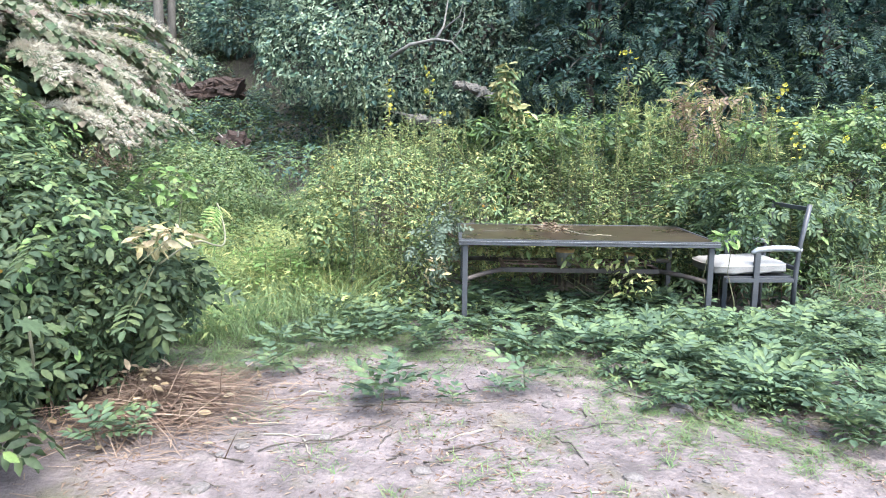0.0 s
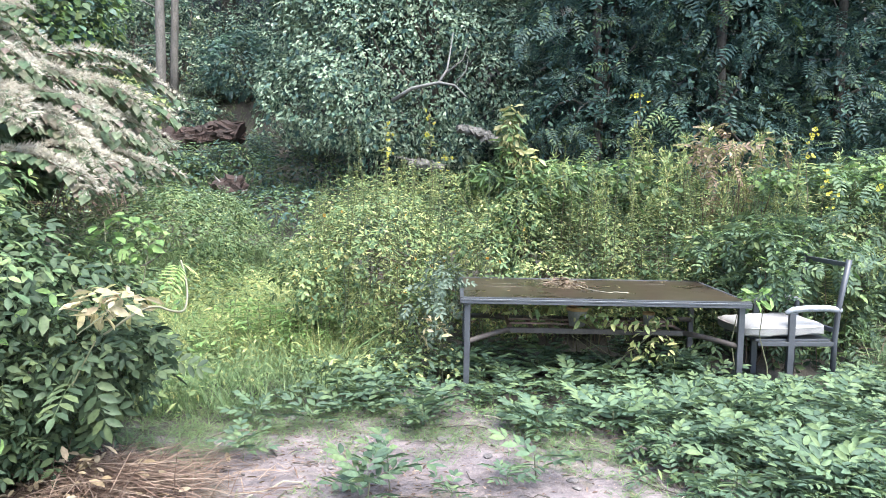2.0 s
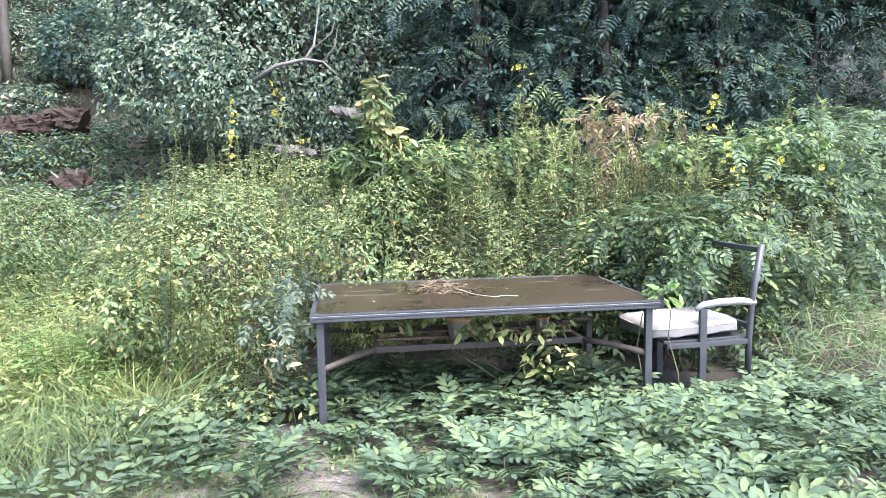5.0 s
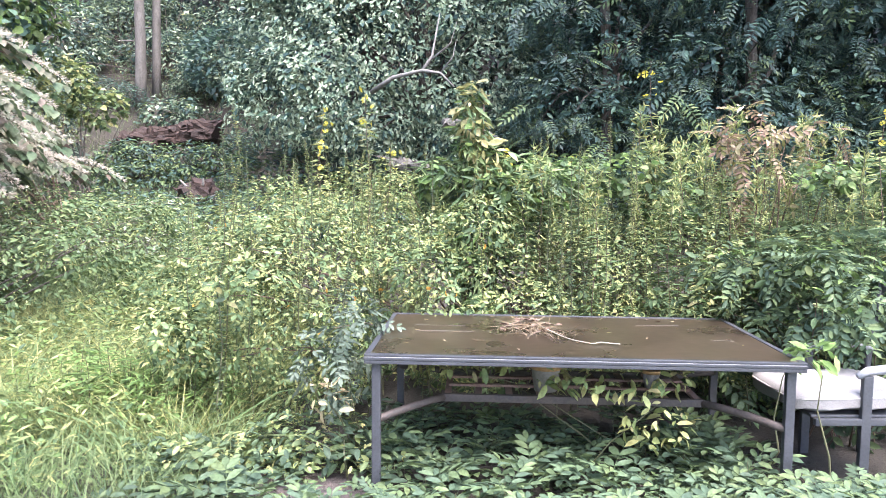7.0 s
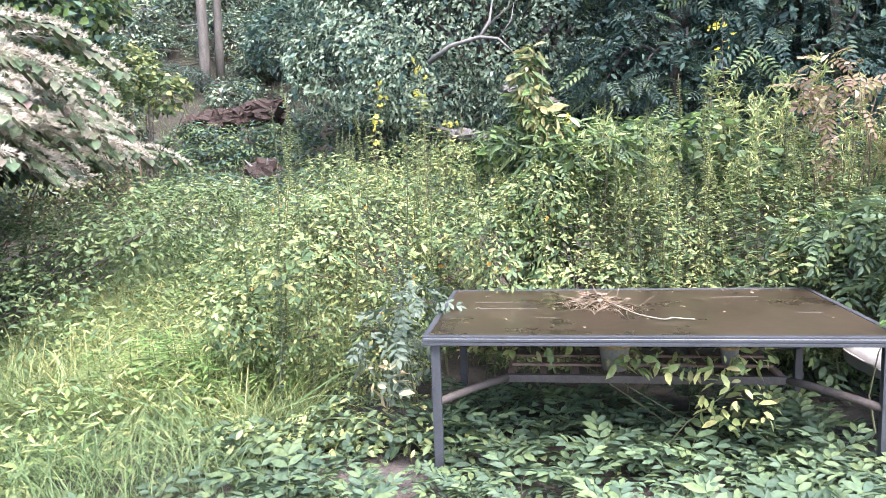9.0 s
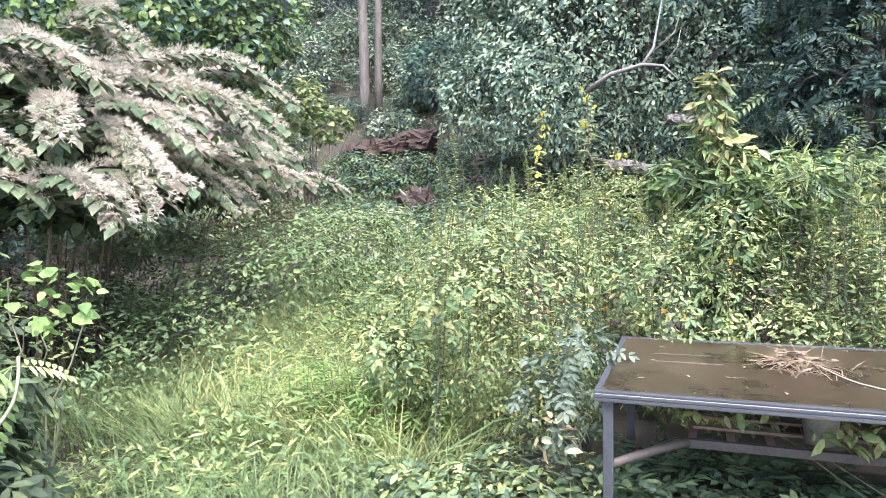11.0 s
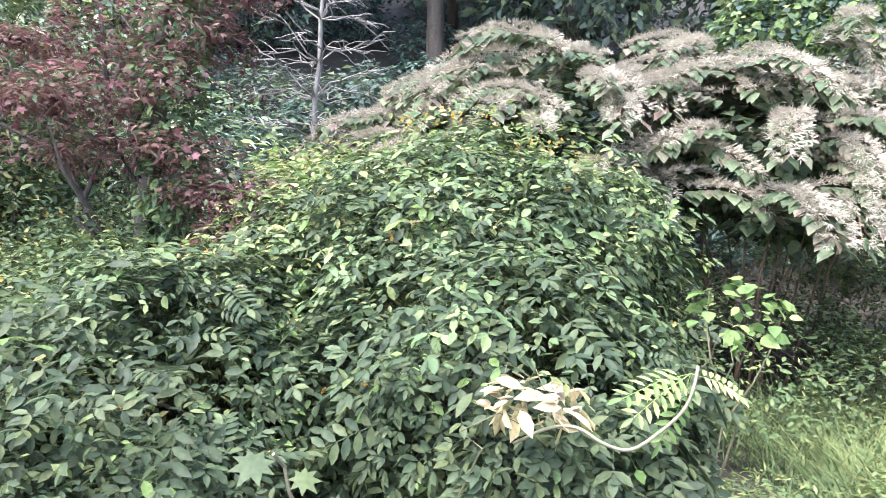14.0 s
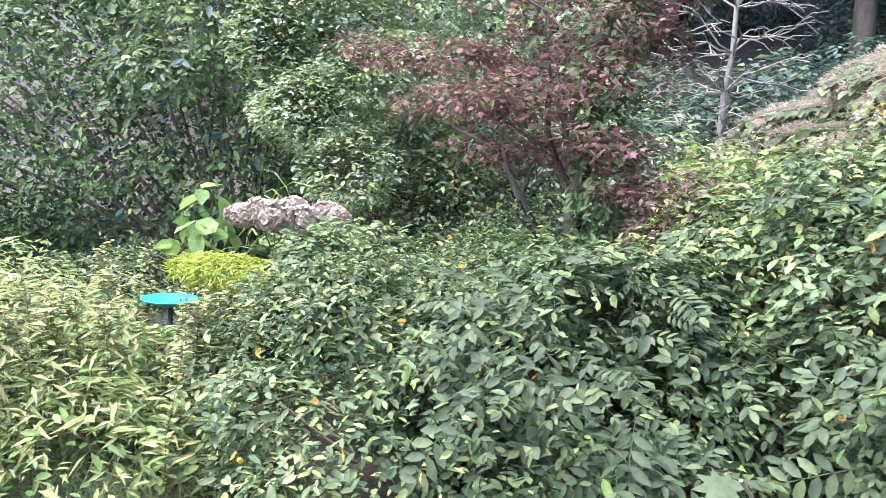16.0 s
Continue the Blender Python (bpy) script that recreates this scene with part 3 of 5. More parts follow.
def patio_chair():
    """A padded armchair that faces along -x."""
    t = thing("patio_chair", pose(2.53, 0.22, 0, 0, 0, 4), "grey steel patio armchair with dirty white seat cushion", "chair")
    for y in (0.0, 0.56):
        part("leg", Shape().box((0.05, 0.03, 0.62), pose(0.0, y, 0.30), 0.006).mesh("leg"), M_STEEL, t)
        part("back_post", Shape().tube([(0.34, y, -0.01), (0.345, y, 0.4), (0.36, y, 0.65), (0.42, y, 1.02)], 0.021, 8).mesh("back_post", True), M_STEEL, t)
        part("armrest", Shape().tube([(-0.05, y, 0.605), (0.0, y, 0.632), (0.12, y, 0.645), (0.28, y, 0.645), (0.38, y, 0.63)], [.018, .024, .026, .026, .022], 8).mesh("armrest", True), M_EDGE, t, "worn pale-topped armrest")
        part("side_rail", Shape().box((0.62, 0.028, 0.035), pose(0.05, y, 0.37), 0.005).mesh("side_rail"), M_STEEL, t)
    for z, x in ((0.98, 0.415), (0.47, 0.35)):
        part("back_rail", Shape().box((0.03, 0.53, 0.035), pose(x, 0.28, z), 0.006).mesh("back_rail"), M_STEEL, t)
    part("seat_pan", Shape().box((0.60, 0.53, 0.015), pose(0.03, 0.28, 0.395), 0.004).mesh("seat_pan"), M_STEEL, t)
    bm = bmesh.new()
    bmesh.ops.create_cube(bm, size=1)
    bmesh.ops.subdivide_edges(bm, edges=bm.edges[:], cuts=9, use_grid_fill=True)
    for v in bm.verts:
        x, y, z = v.co * 2
        k = (1 - abs(x) ** 5) * (1 - abs(y) ** 5)
        c = 1 - 0.10 * (abs(x) * abs(y)) ** 3
        v.co = Vector((x * 0.34 * c, y * 0.275 * c, z * (0.028 + 0.034 * k) + 0.006 * math.sin(9 * x + 4 * y)))
    me = bpy.data.meshes.new("cushion")
    bm.to_mesh(me)
    me.polygons.foreach_set("use_smooth", [True] * len(me.polygons))
    cu = part("cushion", me, M_CUSHION, t, "weathered white padded seat cushion")
    cu.matrix_local = pose(-0.03, 0.28, 0.465, 0, -2, 0)
    ring = [(0.34 * math.copysign(abs(math.cos(a)) ** .35, math.cos(a)) * .985, 0.275 * math.copysign(abs(math.sin(a)) ** .35, math.sin(a)) * .985, 0.024) for a in np.linspace(0, 2 * math.pi, 49)]
    part("piping", Shape().tube(ring, 0.006, 5).mesh("piping", True), M_PIPING, cu)
    return t


patio_chair()

# ---- plants: builders ----


def on_ground(x, y, rz=0.0, s=1.0):
    return pose(x, y, float(height(x, y)), 0, 0, rz) @ Matrix.Scale(s, 4)


def bush(name, label, blobs, layers, base, stems=14, stem_mat=None, r0=0.02, category="shrub", depth=0.35, uneven=0.16, extra=(), joined=False):
    """A shrub: woody stems and one mesh for each kind of leaf. layers: part, outline, material, count, size, sky, droop."""
    m = pose(*base)
    t = thing(name, m, label, category)
    inv = np.array(base)
    if stems:
        p, _ = shell(blobs, stems, 0.2, 0.0)
        if joined:
            s = Shape()
            stems_to(s, (0, 0, -0.05), p - inv, r0)
            part("brushwood", s.mesh("brushwood"), stem_mat or M_BARK, t, kind="stuff")
        else:
            for q in p - inv:
                s = Shape()
                stems_to(s, (0, 0, -0.05), [q], r0)
                part("stem", s.mesh("stem"), stem_mat or M_BARK, t)
    for pn, outline, mat, n, size, sky_, droop, *deep in layers:
        p, nr = shell(blobs, n, deep[0] if deep else depth, uneven)
        part(pn, leafy(pn, outline, p - inv, nr, size, sky_, 0.95, droop), mat, t, kind="stuff")
    for pn, outline, mat, n, size, box_ in extra:
        p, nr = shell(blobs, n * 6, 0.03, uneven)
        lo, hi = np.array(box_[:3]), np.array(box_[3:])
        k = ((p > lo) & (p < hi)).all(1)
        p, nr = p[k][:n], nr[k][:n]
        if len(p):
            part(pn, leafy(pn, outline, p - inv + nr * 0.02, nr, size, 0.3, 0.6, 0.0), mat, t, kind="stuff")
    return t


def tree(name, label, base, tall, r0, blobs, layers, bark, limbs=9, lean=(0, 0), depth=0.4, uneven=0.2, category="tree"):
    """A tree: tapered trunk, limbs that reach into the crown, and the crown's leaves."""
    t = thing(name, pose(*base), label, category)
    inv = np.array(base)
    top = Vector((lean[0], lean[1], tall))
    trunk = way((0, 0, -0.2), top, 0, 8, 0.03 * tall / 8)
    part("trunk", Shape().tube(trunk, [r0 * (1.25 if i == 0 else 1 - 0.75 * i / 8) for i in range(9)], 9).mesh("trunk", True), bark, t)
    if limbs:
        p, _ = shell(blobs, limbs, 0.3, 0.0)
        for q in p - inv:
            k = min(7, max(2, int(8 * (q[2] / tall) * 0.6)))
            s = Shape().tube(way(trunk[k], q, 0.2, 5, 0.06), [r0 * .38, r0 * .32, r0 * .25, r0 * .18, r0 * .1, r0 * .05], 6)
            part("limb", s.mesh("limb", True), bark, t)
    for pn, outline, mat, n, size, sky_, droop in layers:
        p, nr = shell(blobs, n, depth, uneven)
        part(pn, leafy(pn, outline, p - inv, nr, size, sky_, 0.95, droop), mat, t, kind="stuff")
    return t


def stalk(name, label, tall, leaf_mat, outline, n, size, stem_mat, top=None, category="weed", group="", taper=0.6, lean=0.06):
    """An upright weed with leaves all round its stem, at the origin."""
    t = thing(name, pose(0, 0, -50), label, category, group)
    tip = Vector((rng.normal() * lean * tall, rng.normal() * lean * tall, tall))
    line = way((0, 0, -0.04), tip, 0, 6, 0.012 * tall)
    part("stem", Shape().tube(line, [0.0045 * (1 - 0.7 * i / 6) for i in range(7)], 5).mesh("stem"), stem_mat, t)
    u = 0.10 + 0.88 * rng.random(n) ** 0.8
    p = np.array([line[min(5, int(k * 6))].lerp(line[min(5, int(k * 6)) + 1], k * 6 - min(5, int(k * 6))) for k in u])
    a = np.arange(n) * 2.4 + rng.normal(size=n) * 0.4
    ax = np.stack([np.cos(a), np.sin(a), 0.35 - 0.5 * rng.random(n)], 1)
    up = np.stack([-0.3 * np.cos(a), -0.3 * np.sin(a), np.ones(n)], 1) + unit(n) * 0.3
    part("leaves", scatter_mesh("leaves", outline, p, ax, up, size * (1 - taper * u) * (0.8 + 0.4 * rng.random(n))), leaf_mat, t, kind="stuff")
    if top:
        pn, out2, mat, cnt, sz, span, wide = top
        q = np.array([tip]) + np.stack([rng.normal(size=cnt) * wide, rng.normal(size=cnt) * wide, -span * rng.random(cnt) + 0.02], 1)
        d = unit(cnt) + np.array((0, 0, 0.6))
        if cnt < 10:
            for j in range(cnt):
                part("flower", scatter_mesh("flower", out2, q[j:j + 1], d[j:j + 1], unit(1), sz * (0.7 + 0.6 * rng.random())), mat, t)
        else:
            part(pn, scatter_mesh(pn, out2, q, d, unit(cnt), sz * (0.7 + 0.6 * rng.random(cnt))), mat, t, kind="stuff")
    return t


def place(variants, spots, s_lo=0.8, s_hi=1.2):
    """Copies of the variants at spots (x, y); the patterns themselves take the first spots."""
    for i, (x, y) in enumerate(spots):
        m = on_ground(x, y, rng.random() * 360)
        k = s_lo + (s_hi - s_lo) * rng.random()
        ob = variants[i] if i < len(variants) else copy_thing(variants[i % len(variants)], m)
        ob.matrix_basis = m @ Matrix.Scale(k, 4)


def spots(n, inside, x0, x1, y0, y1):
    out = []
    while len(out) < n:
        x, y = x0 + (x1 - x0) * rng.random(), y0 + (y1 - y0) * rng.random()
        if inside(x, y):
            out.append((x, y))
    return out


# ---- thickets of weeds behind and beside the table ----
def weed_band(x, y):
    if 1.22 < y < 4.4 and -1.9 < x < 4.4:
        return x > -1.45 - 0.05 * (y - 1.2)
    return -1.35 < x < -0.12 and 0.35 + 0.25 * abs(x + 0.6) < y <= 1.22


gold = [stalk("goldenrod_stalk", "yellow-green goldenrod-like weed stalk in the thicket", 1.45 + 0.05 * i, (M_GOLD, M_GREEN, M_GOLD, M_BLUE, M_GREEN, M_GOLD)[i], OVATE if i % 2 else LANCE, 420, (0.036 if i % 2 else 0.046), M_STEM, group="weeds behind the table") for i in range(6)]
place(gold, spots(270, weed_band, -1.9, 4.4, 0.3, 4.4), 0.96, 1.2)
bush("bramble_thicket", "dense mixed thicket of small-leaved weeds and brambles", bulge([(-0.9, 1.9, 0.75, 0.75, 1.5, 0.8), (0.5, 2.5, 0.75, 1.4, 1.2, 0.8), (2.2, 2.6, 0.7, 1.5, 1.3, 0.75), (3.8, 2.6, 0.7, 1.1, 1.3, 0.85), (-0.6, 3.2, 0.85, 1.0, 1.2, 0.85)], 44, 0.22, 0.42),
     [("leaves", OVATE, M_GOLD, 40000, 0.034, 0.6, 0.2), ("dark_leaves", OVATE, M_GREEN, 30000, 0.042, 0.6, 0.25), ("cluster_leaves", pinnate(2, 0.46, 0.3, OVATE, 58, 1.2), M_GREEN, 2200, 0.09, 0.6, 0.3), ("fine_leaves", LANCE, M_GOLD, 14000, 0.045, 0.5, 0.1)], (0.8, 2.4, 0), 60, M_REDSTEM, 0.012, "thicket", 0.3, 0.22,
     extra=[("orange_bloom", flower(5), M_ORANGE, 60, 0.026, (-1.5, 0, 0.5, 0.6, 2.2, 1.3)), ("yellow_leaves", OVATE, M_YELLOW, 260, 0.055, (-1.6, 0, 0.4, 4, 4, 1.6))])
prim = [stalk("evening_primrose", "tall evening primrose with yellow flowers at its tip", 2.15, M_GOLD, LANCE, 60, 0.15, M_REDSTEM, ("flower_cluster", flower(4), M_PETAL, 7, 0.045, 0.3, 0.04), "flower", "primroses in the thicket", 0.45, 0.03) for i in range(3)]
for i, (x, y, k) in enumerate(((-0.35, 2.08, 1.07), (-0.95, 2.75, 1.04), (2.35, 4.0, 1.33), (3.0, 0.95, 0.96), (3.25, 1.3, 0.8), (-0.2, 2.3, 0.9), (0.75, 2.2, 0.86), (1.35, 2.3, 0.84), (3.1, 0.9, 0.74), (-0.75, 2.5, 0.9))):
    ob = prim[i] if i < len(prim) else copy_thing(prim[i % len(prim)], on_ground(x, y))
    ob.matrix_basis = on_ground(x, y, i * 70, k)
tall_weed = [stalk("tall_weed", "tall dark-stemmed weed with narrow green leaves", 1.75, M_GREEN, LANCE, 80, 0.16, M_REDSTEM, ("seeding_top", LANCE, M_GOLD, 60, 0.07, 0.4, 0.02), "weed", "weeds behind the table", 0.45, 0.04) for i in range(3)]
place(tall_weed, spots(42, lambda x, y: True, 0.9, 3.6, 1.35, 3.2), 0.8, 1.08)
place(tall_weed, spots(26, lambda x, y: True, 1.6, 5.2, 2.4, 3.8), 1.0, 1.3)

# vine-draped sapling with yellowing crown, and the pinkish one
tree("vine_draped_sapling", "sapling smothered by vine with yellowing tip", (0.58, 2.0, 0), 2.25, 0.02, [(0.55, 2.0, 1.2, 0.24, 0.24, 0.75), (0.50, 2.0, 1.95, 0.13, 0.13, 0.38), (0.8, 2.05, 1.62, 0.4, 0.25, 0.2), (0.3, 2.05, 1.66, 0.22, 0.2, 0.12)],
     [("crown", LANCE, M_GREEN, 1500, 0.12, 0.5, 0.5), ("pale_leaves", LANCE, M_GOLD, 160, 0.11, 0.5, 0.5), ("broad_leaves", OVATE, M_BRIGHT, 260, 0.09, 0.6, 0.3)], M_REDSTEM, 4)
bush("yellowing_vine_tip", "yellowing vine leaves on top of the sapling", [(0.50, 1.98, 2.08, 0.12, 0.12, 0.28), (0.62, 1.95, 1.82, 0.17, 0.14, 0.12)], [("leaves", OVATE, M_YELLOW, 170, 0.085, 0.5, 0.6)], (0.52, 1.98, 1.5), 3, M_STEM, 0.006, "vine")
bush("pinkish_sumac", "sapling with pinkish bleached feathery leaves", [(2.56, 2.0, 1.95, 0.22, 0.2, 0.26), (2.72, 2.05, 1.6, 0.3, 0.25, 0.3), (3.1, 2.2, 2.0, 0.25, 0.2, 0.1)], [("leaves", PIN, M_PINK, 80, 0.15, 0.5, 0.6), ("yellow_leaves", OVATE, M_PALE, 90, 0.06, 0.5, 0.4)], (2.65, 2.05, 0), 8, M_REDSTEM, 0.01, "sapling")
bush("vine_mantle", "bright broad-leaved vine sprawling over the weeds", bulge([(0.85, 2.1, 1.52, 0.4, 0.35, 0.2), (1.5, 2.4, 1.68, 0.45, 0.35, 0.16), (0.2, 2.3, 1.55, 0.25, 0.3, 0.1), (3.4, 1.9, 1.66, 0.6, 0.3, 0.14), (4.2, 2.0, 1.72, 0.5, 0.3, 0.2), (2.05, 2.5, 1.45, 0.3, 0.3, 0.2)], 12, 0.12, 0.25),
     [("leaves", BROAD, M_GREEN, 1700, 0.062, 0.65, 0.3), ("bright_leaves", BROAD, M_BRIGHT, 700, 0.06, 0.75, 0.25), ("feather_leaves", PIN, M_BLUE, 150, 0.17, 0.6, 0.4)], (1.6, 2.2, 0), 16, M_STEM, 0.006, "vine", 0.6, 0.3)
bush("sumac_sapling", "feathery green sapling growing through the chair back", [(2.72, 0.8, 0.86, 0.32, 0.22, 0.26), (2.6, 0.95, 1.1, 0.35, 0.25, 0.2), (3.1, 0.85, 1.0, 0.25, 0.2, 0.3), (2.4, 1.35, 1.0, 0.5, 0.25, 0.25)],
     [("feather_leaves", PIN, M_BLUE, 260, 0.17, 0.7, 0.45), ("leaves", OVATE, M_GREEN, 900, 0.06, 0.7, 0.35), ("pale_leaves", OVATE, M_BRIGHT, 160, 0.06, 0.7, 0.35)], (2.75, 1.0, 0), 9, M_REDSTEM, 0.007, "sapling", 0.7, 0.2)
bush("sumac_shrub", "green shrub with long feathery compound leaves", [(3.9, 1.9, 0.9, 0.8, 0.7, 0.85), (4.7, 2.6, 1.0, 0.9, 0.9, 1.1), (3.0, 1.75, 0.75, 0.6, 0.4, 0.6), (5.6, 3.2, 1.0, 1.0, 1.0, 1.2), (3.25, 1.1, 0.5, 0.45, 0.35, 0.55), (2.45, 1.45, 0.5, 0.5, 0.2, 0.45)],
     [("feather_leaves", PIN, M_BLUE, 1400, 0.22, 0.7, 0.4), ("leaves", OVATE, M_BRIGHT, 900, 0.07, 0.7, 0.3), ("dark_leaves", OVATE, M_GREEN, 7500, 0.055, 0.7, 0.3)], (4.2, 2.2, 0), 26, M_BARK, 0.015, "shrub",
     extra=[("yellow_bloom", flower(4), M_PETAL, 16, 0.06, (3.5, 1, 1.2, 6, 4, 2.4))])
bush("corner_sprig", "pale green leafy sprig over the table corner", [(2.22, 0.12, 0.74, 0.14, 0.1, 0.06)], [("leaves", OVATE, M_BRIGHT, 40, 0.075, 0.7, 0.3)], (2.24, 0.25, 0), 2, M_STEM, 0.006, "plant")
bush("silvery_sprig", "silvery blue-green leafy sprig against the table end", [(-0.12, 0.5, 0.74, 0.12, 0.28, 0.16), (-0.26, 0.4, 0.5, 0.16, 0.2, 0.26), (-0.2, 0.75, 0.85, 0.12, 0.16, 0.14)], [("leaves", pinnate(3, 0.4, 0.3, OVATE, 58, 1.1), M_SILVER, 110, 0.095, 0.6, 0.35), ("small_leaves", OVATE, M_SILVER, 150, 0.045, 0.6, 0.3)], (-0.22, 0.5, 0), 7, M_STEM, 0.006, "plant")
bush("bleached_sprig", "sprig of bleached pale compound leaves", [(-0.22, 0.12, 0.42, 0.12, 0.1, 0.12)], [("leaves", OVATE, M_PALE, 26, 0.065, 0.5, 0.6)], (-0.24, 0.2, 0), 2, M_STEM, 0.005, "plant")
bush("dry_brush", "tan dry grass and brush beyond the chair", [(3.8, 0.75, 0.15, 0.5, 0.4, 0.32), (4.6, 1.1, 0.15, 0.5, 0.5, 0.35)], [("dry_grass", blade(0.03, 0.3), M_DRY, 500, 0.14, 0.3, -0.8), ("leaves", blade(0.04, 0.4), M_GRASS, 2200, 0.14, 0.4, -0.7)], (4.0, 0.85, 0), 0, category="brush", depth=0.8, uneven=0.3)
bush("table_end_weeds", "low leafy weeds at the foot of the table", [(-0.45, 0.3, 0.08, 0.55, 0.32, 0.3), (-0.95, 0.1, 0.05, 0.4, 0.25, 0.2)], [("leaves", OVATE, M_BLUE, 900, 0.06, 0.6, 0.2), ("pale_leaves", OVATE, M_GOLD, 900, 0.045, 0.6, 0.1)], (-0.5, 0.25, 0), 0, category="weeds", depth=0.6, uneven=0.3)
# low yellow leaves and vines under the tabletop
bush("undertable_vine", "yellow-green vine leaves hanging under the tabletop", [(1.25, 0.3, 0.57, 0.42, 0.2, 0.09), (1.5, 0.25, 0.33, 0.18, 0.15, 0.14), (0.45, 0.5, 0.60, 0.35, 0.3, 0.06)],
     [("leaves", OVATE, M_YELLOW, 110, 0.065, 0.6, 0.5), ("green_leaves", OVATE, M_GOLD, 330, 0.065, 0.7, 0.4)], (1.3, 0.45, 0), 3, M_STEM, 0.004, "vine")

# ---- ground cover: feathery seedlings, grass, litter ----
seed_names = "low feathery bluish-green seedling on bare soil"
seedlings = []
for i in range(5):
    t = thing("feathery_seedling", pose(0, 0, -50), seed_names, "seedling", "seedlings before the table")
    tall = 0.09 + 0.04 * i
    part("stem", Shape().tube(way((0, 0, -0.03), (0.02, 0.01, tall), 0, 3, 0.004), [.005, .004, .004, .003], 5).mesh("stem"), M_STEM, t)
    n = 6 + i // 2
    a = np.arange(n) * 2.4 + rng.normal(size=n) * .3
    ax = np.stack([np.cos(a), np.sin(a), 0.25 + 0.8 * rng.random(n)], 1)
    p = np.stack([0 * a, 0 * a, tall * (0.3 + 0.7 * np.arange(n) / n)], 1)
    part("leaves", scatter_mesh("leaves", pinnate(3 + i % 2, 0.44, 0.25, OVATE, 55, 0.95), p, ax, np.tile((0, 0, 1.0), (n, 1)) + unit(n) * .2, 0.18 + 0.09 * rng.random(n)), M_BLUE, t, kind="stuff")
    seedlings.append(t)


def seed_band(x, y):
    if x < 0.9:
        return -0.6 - 0.35 * x < y < 0.75 and x > -0.9 and not (x < 0 and y > 0.45) and not (x < 0.2 and y < -0.3 and math.sin(9 * x) > 0.1)
    return y > -1.0 - 2.2 * (x - 0.75) and y > -2.0 - 0.5 * (x - 1.5) and y < 0.95 and y > -2.9 and not (2.3 < x < 3.1 and y > 0.1)


place(seedlings, spots(110, lambda x, y: seed_band(x, y) and math.sin(4.1 * x + 1.3 * y) + math.sin(3.3 * y - 1.9 * x + 1) > -0.75, -0.9, 3.6, -2.6, 0.9) + spots(18, lambda x, y: y > -0.9 - 0.2 * x, -0.9, 0.6, -1.0, -0.2) + spots(34, lambda x, y: True, 0.1, 2.1, 0.05, 1.1) + spots(112, seed_band, 1.0, 3.6, -2.8, 0.1) + [(-0.35, -1.7), (-0.05, -1.75), (0.25, -1.6), (0.4, -1.55), (-0.45, -1.9), (-1.2, -1.35), (-0.95, -0.75), (-1.3, -0.7), (-1.15, -0.45), (-1.78, -2.44), (-1.62, -2.36)], 0.45, 0.85)


def carpet(name, label, n, inside, box, low, high, mat, outline, size, category):
    """Loose leaves of many seedlings, spread flat over the ground."""
    out = spots(n, inside, *box)
    p = np.array([(x, y, float(height(x, y)) + low + (high - low) * (0.5 + 0.5 * math.sin(5 * x + 1) * math.sin(4.3 * y)) * rng.random()) for x, y in out])
    ax = unit(n) * np.array((1, 1, 0.25)) + np.array((0, 0, 0.12))
    ob = new(name, scatter_mesh(name, outline, p, ax, np.tile((0, 0, 1.0), (n, 1)) + unit(n) * .28, size * (0.7 + 0.6 * rng.random(n))))
    ob.data.materials.append(mat)
    return tagged(ob, label, category, kind="stuff")


carpet("seedling_carpet", "dense carpet of feathery green seedling leaves", 800, lambda x, y: seed_band(x, y) and y > -1.9, (0.95, 4.0, -1.9, 0.2), 0.04, 0.22, M_BLUE, pinnate(4, 0.36, 0.25, OVATE, 55, 0.85), 0.17, "seedlings")
carpet("low_weeds", "low small-leaved green weeds between the seedlings", 3800, lambda x, y: seed_band(x, y) or (-0.9 < x < 1 and -0.6 < y < 0.3), (-0.9, 4.0, -2.8, 0.6), 0.01, 0.10, M_GREEN, OVATE, 0.05, "weeds")


def tufts(name, label, n, inside, box, tall, mat, outline=BLADE, category="grass", lie=0.5):
    out = spots(n, inside, *box)
    p = np.array([(x, y, float(height(x, y)) - 0.01) for x, y in out])
    a = rng.random(n) * 6.283
    ax = np.stack([np.cos(a) * lie, np.sin(a) * lie, 0.5 + rng.random(n)], 1)
    up = np.stack([-np.cos(a), -np.sin(a), 0.6 + 0 * a], 1)
    ob = new(name, scatter_mesh(name, outline, p, ax, up, tall * (0.5 + 0.7 * rng.random(n))))
    ob.data.materials.append(mat)
    return tagged(ob, label, category, kind="stuff")


def meadow(x, y):
    edge = -0.45 - 0.12 * math.sin(3 * x)
    return y > edge - 0.35 * max(0, -x - 1.3) and x < -0.75 + 0.12 * math.sin(4 * y) - 0.22 * max(0, y - 1) and x > -2.6 - 0.6 * max(0, y) and y < 6.5


def patch(cx, cy, r):
    return lambda x, y: math.hypot(x - cx, y - cy) < r * (0.6 + 0.4 * math.sin(5 * math.atan2(y - cy, x - cx)))


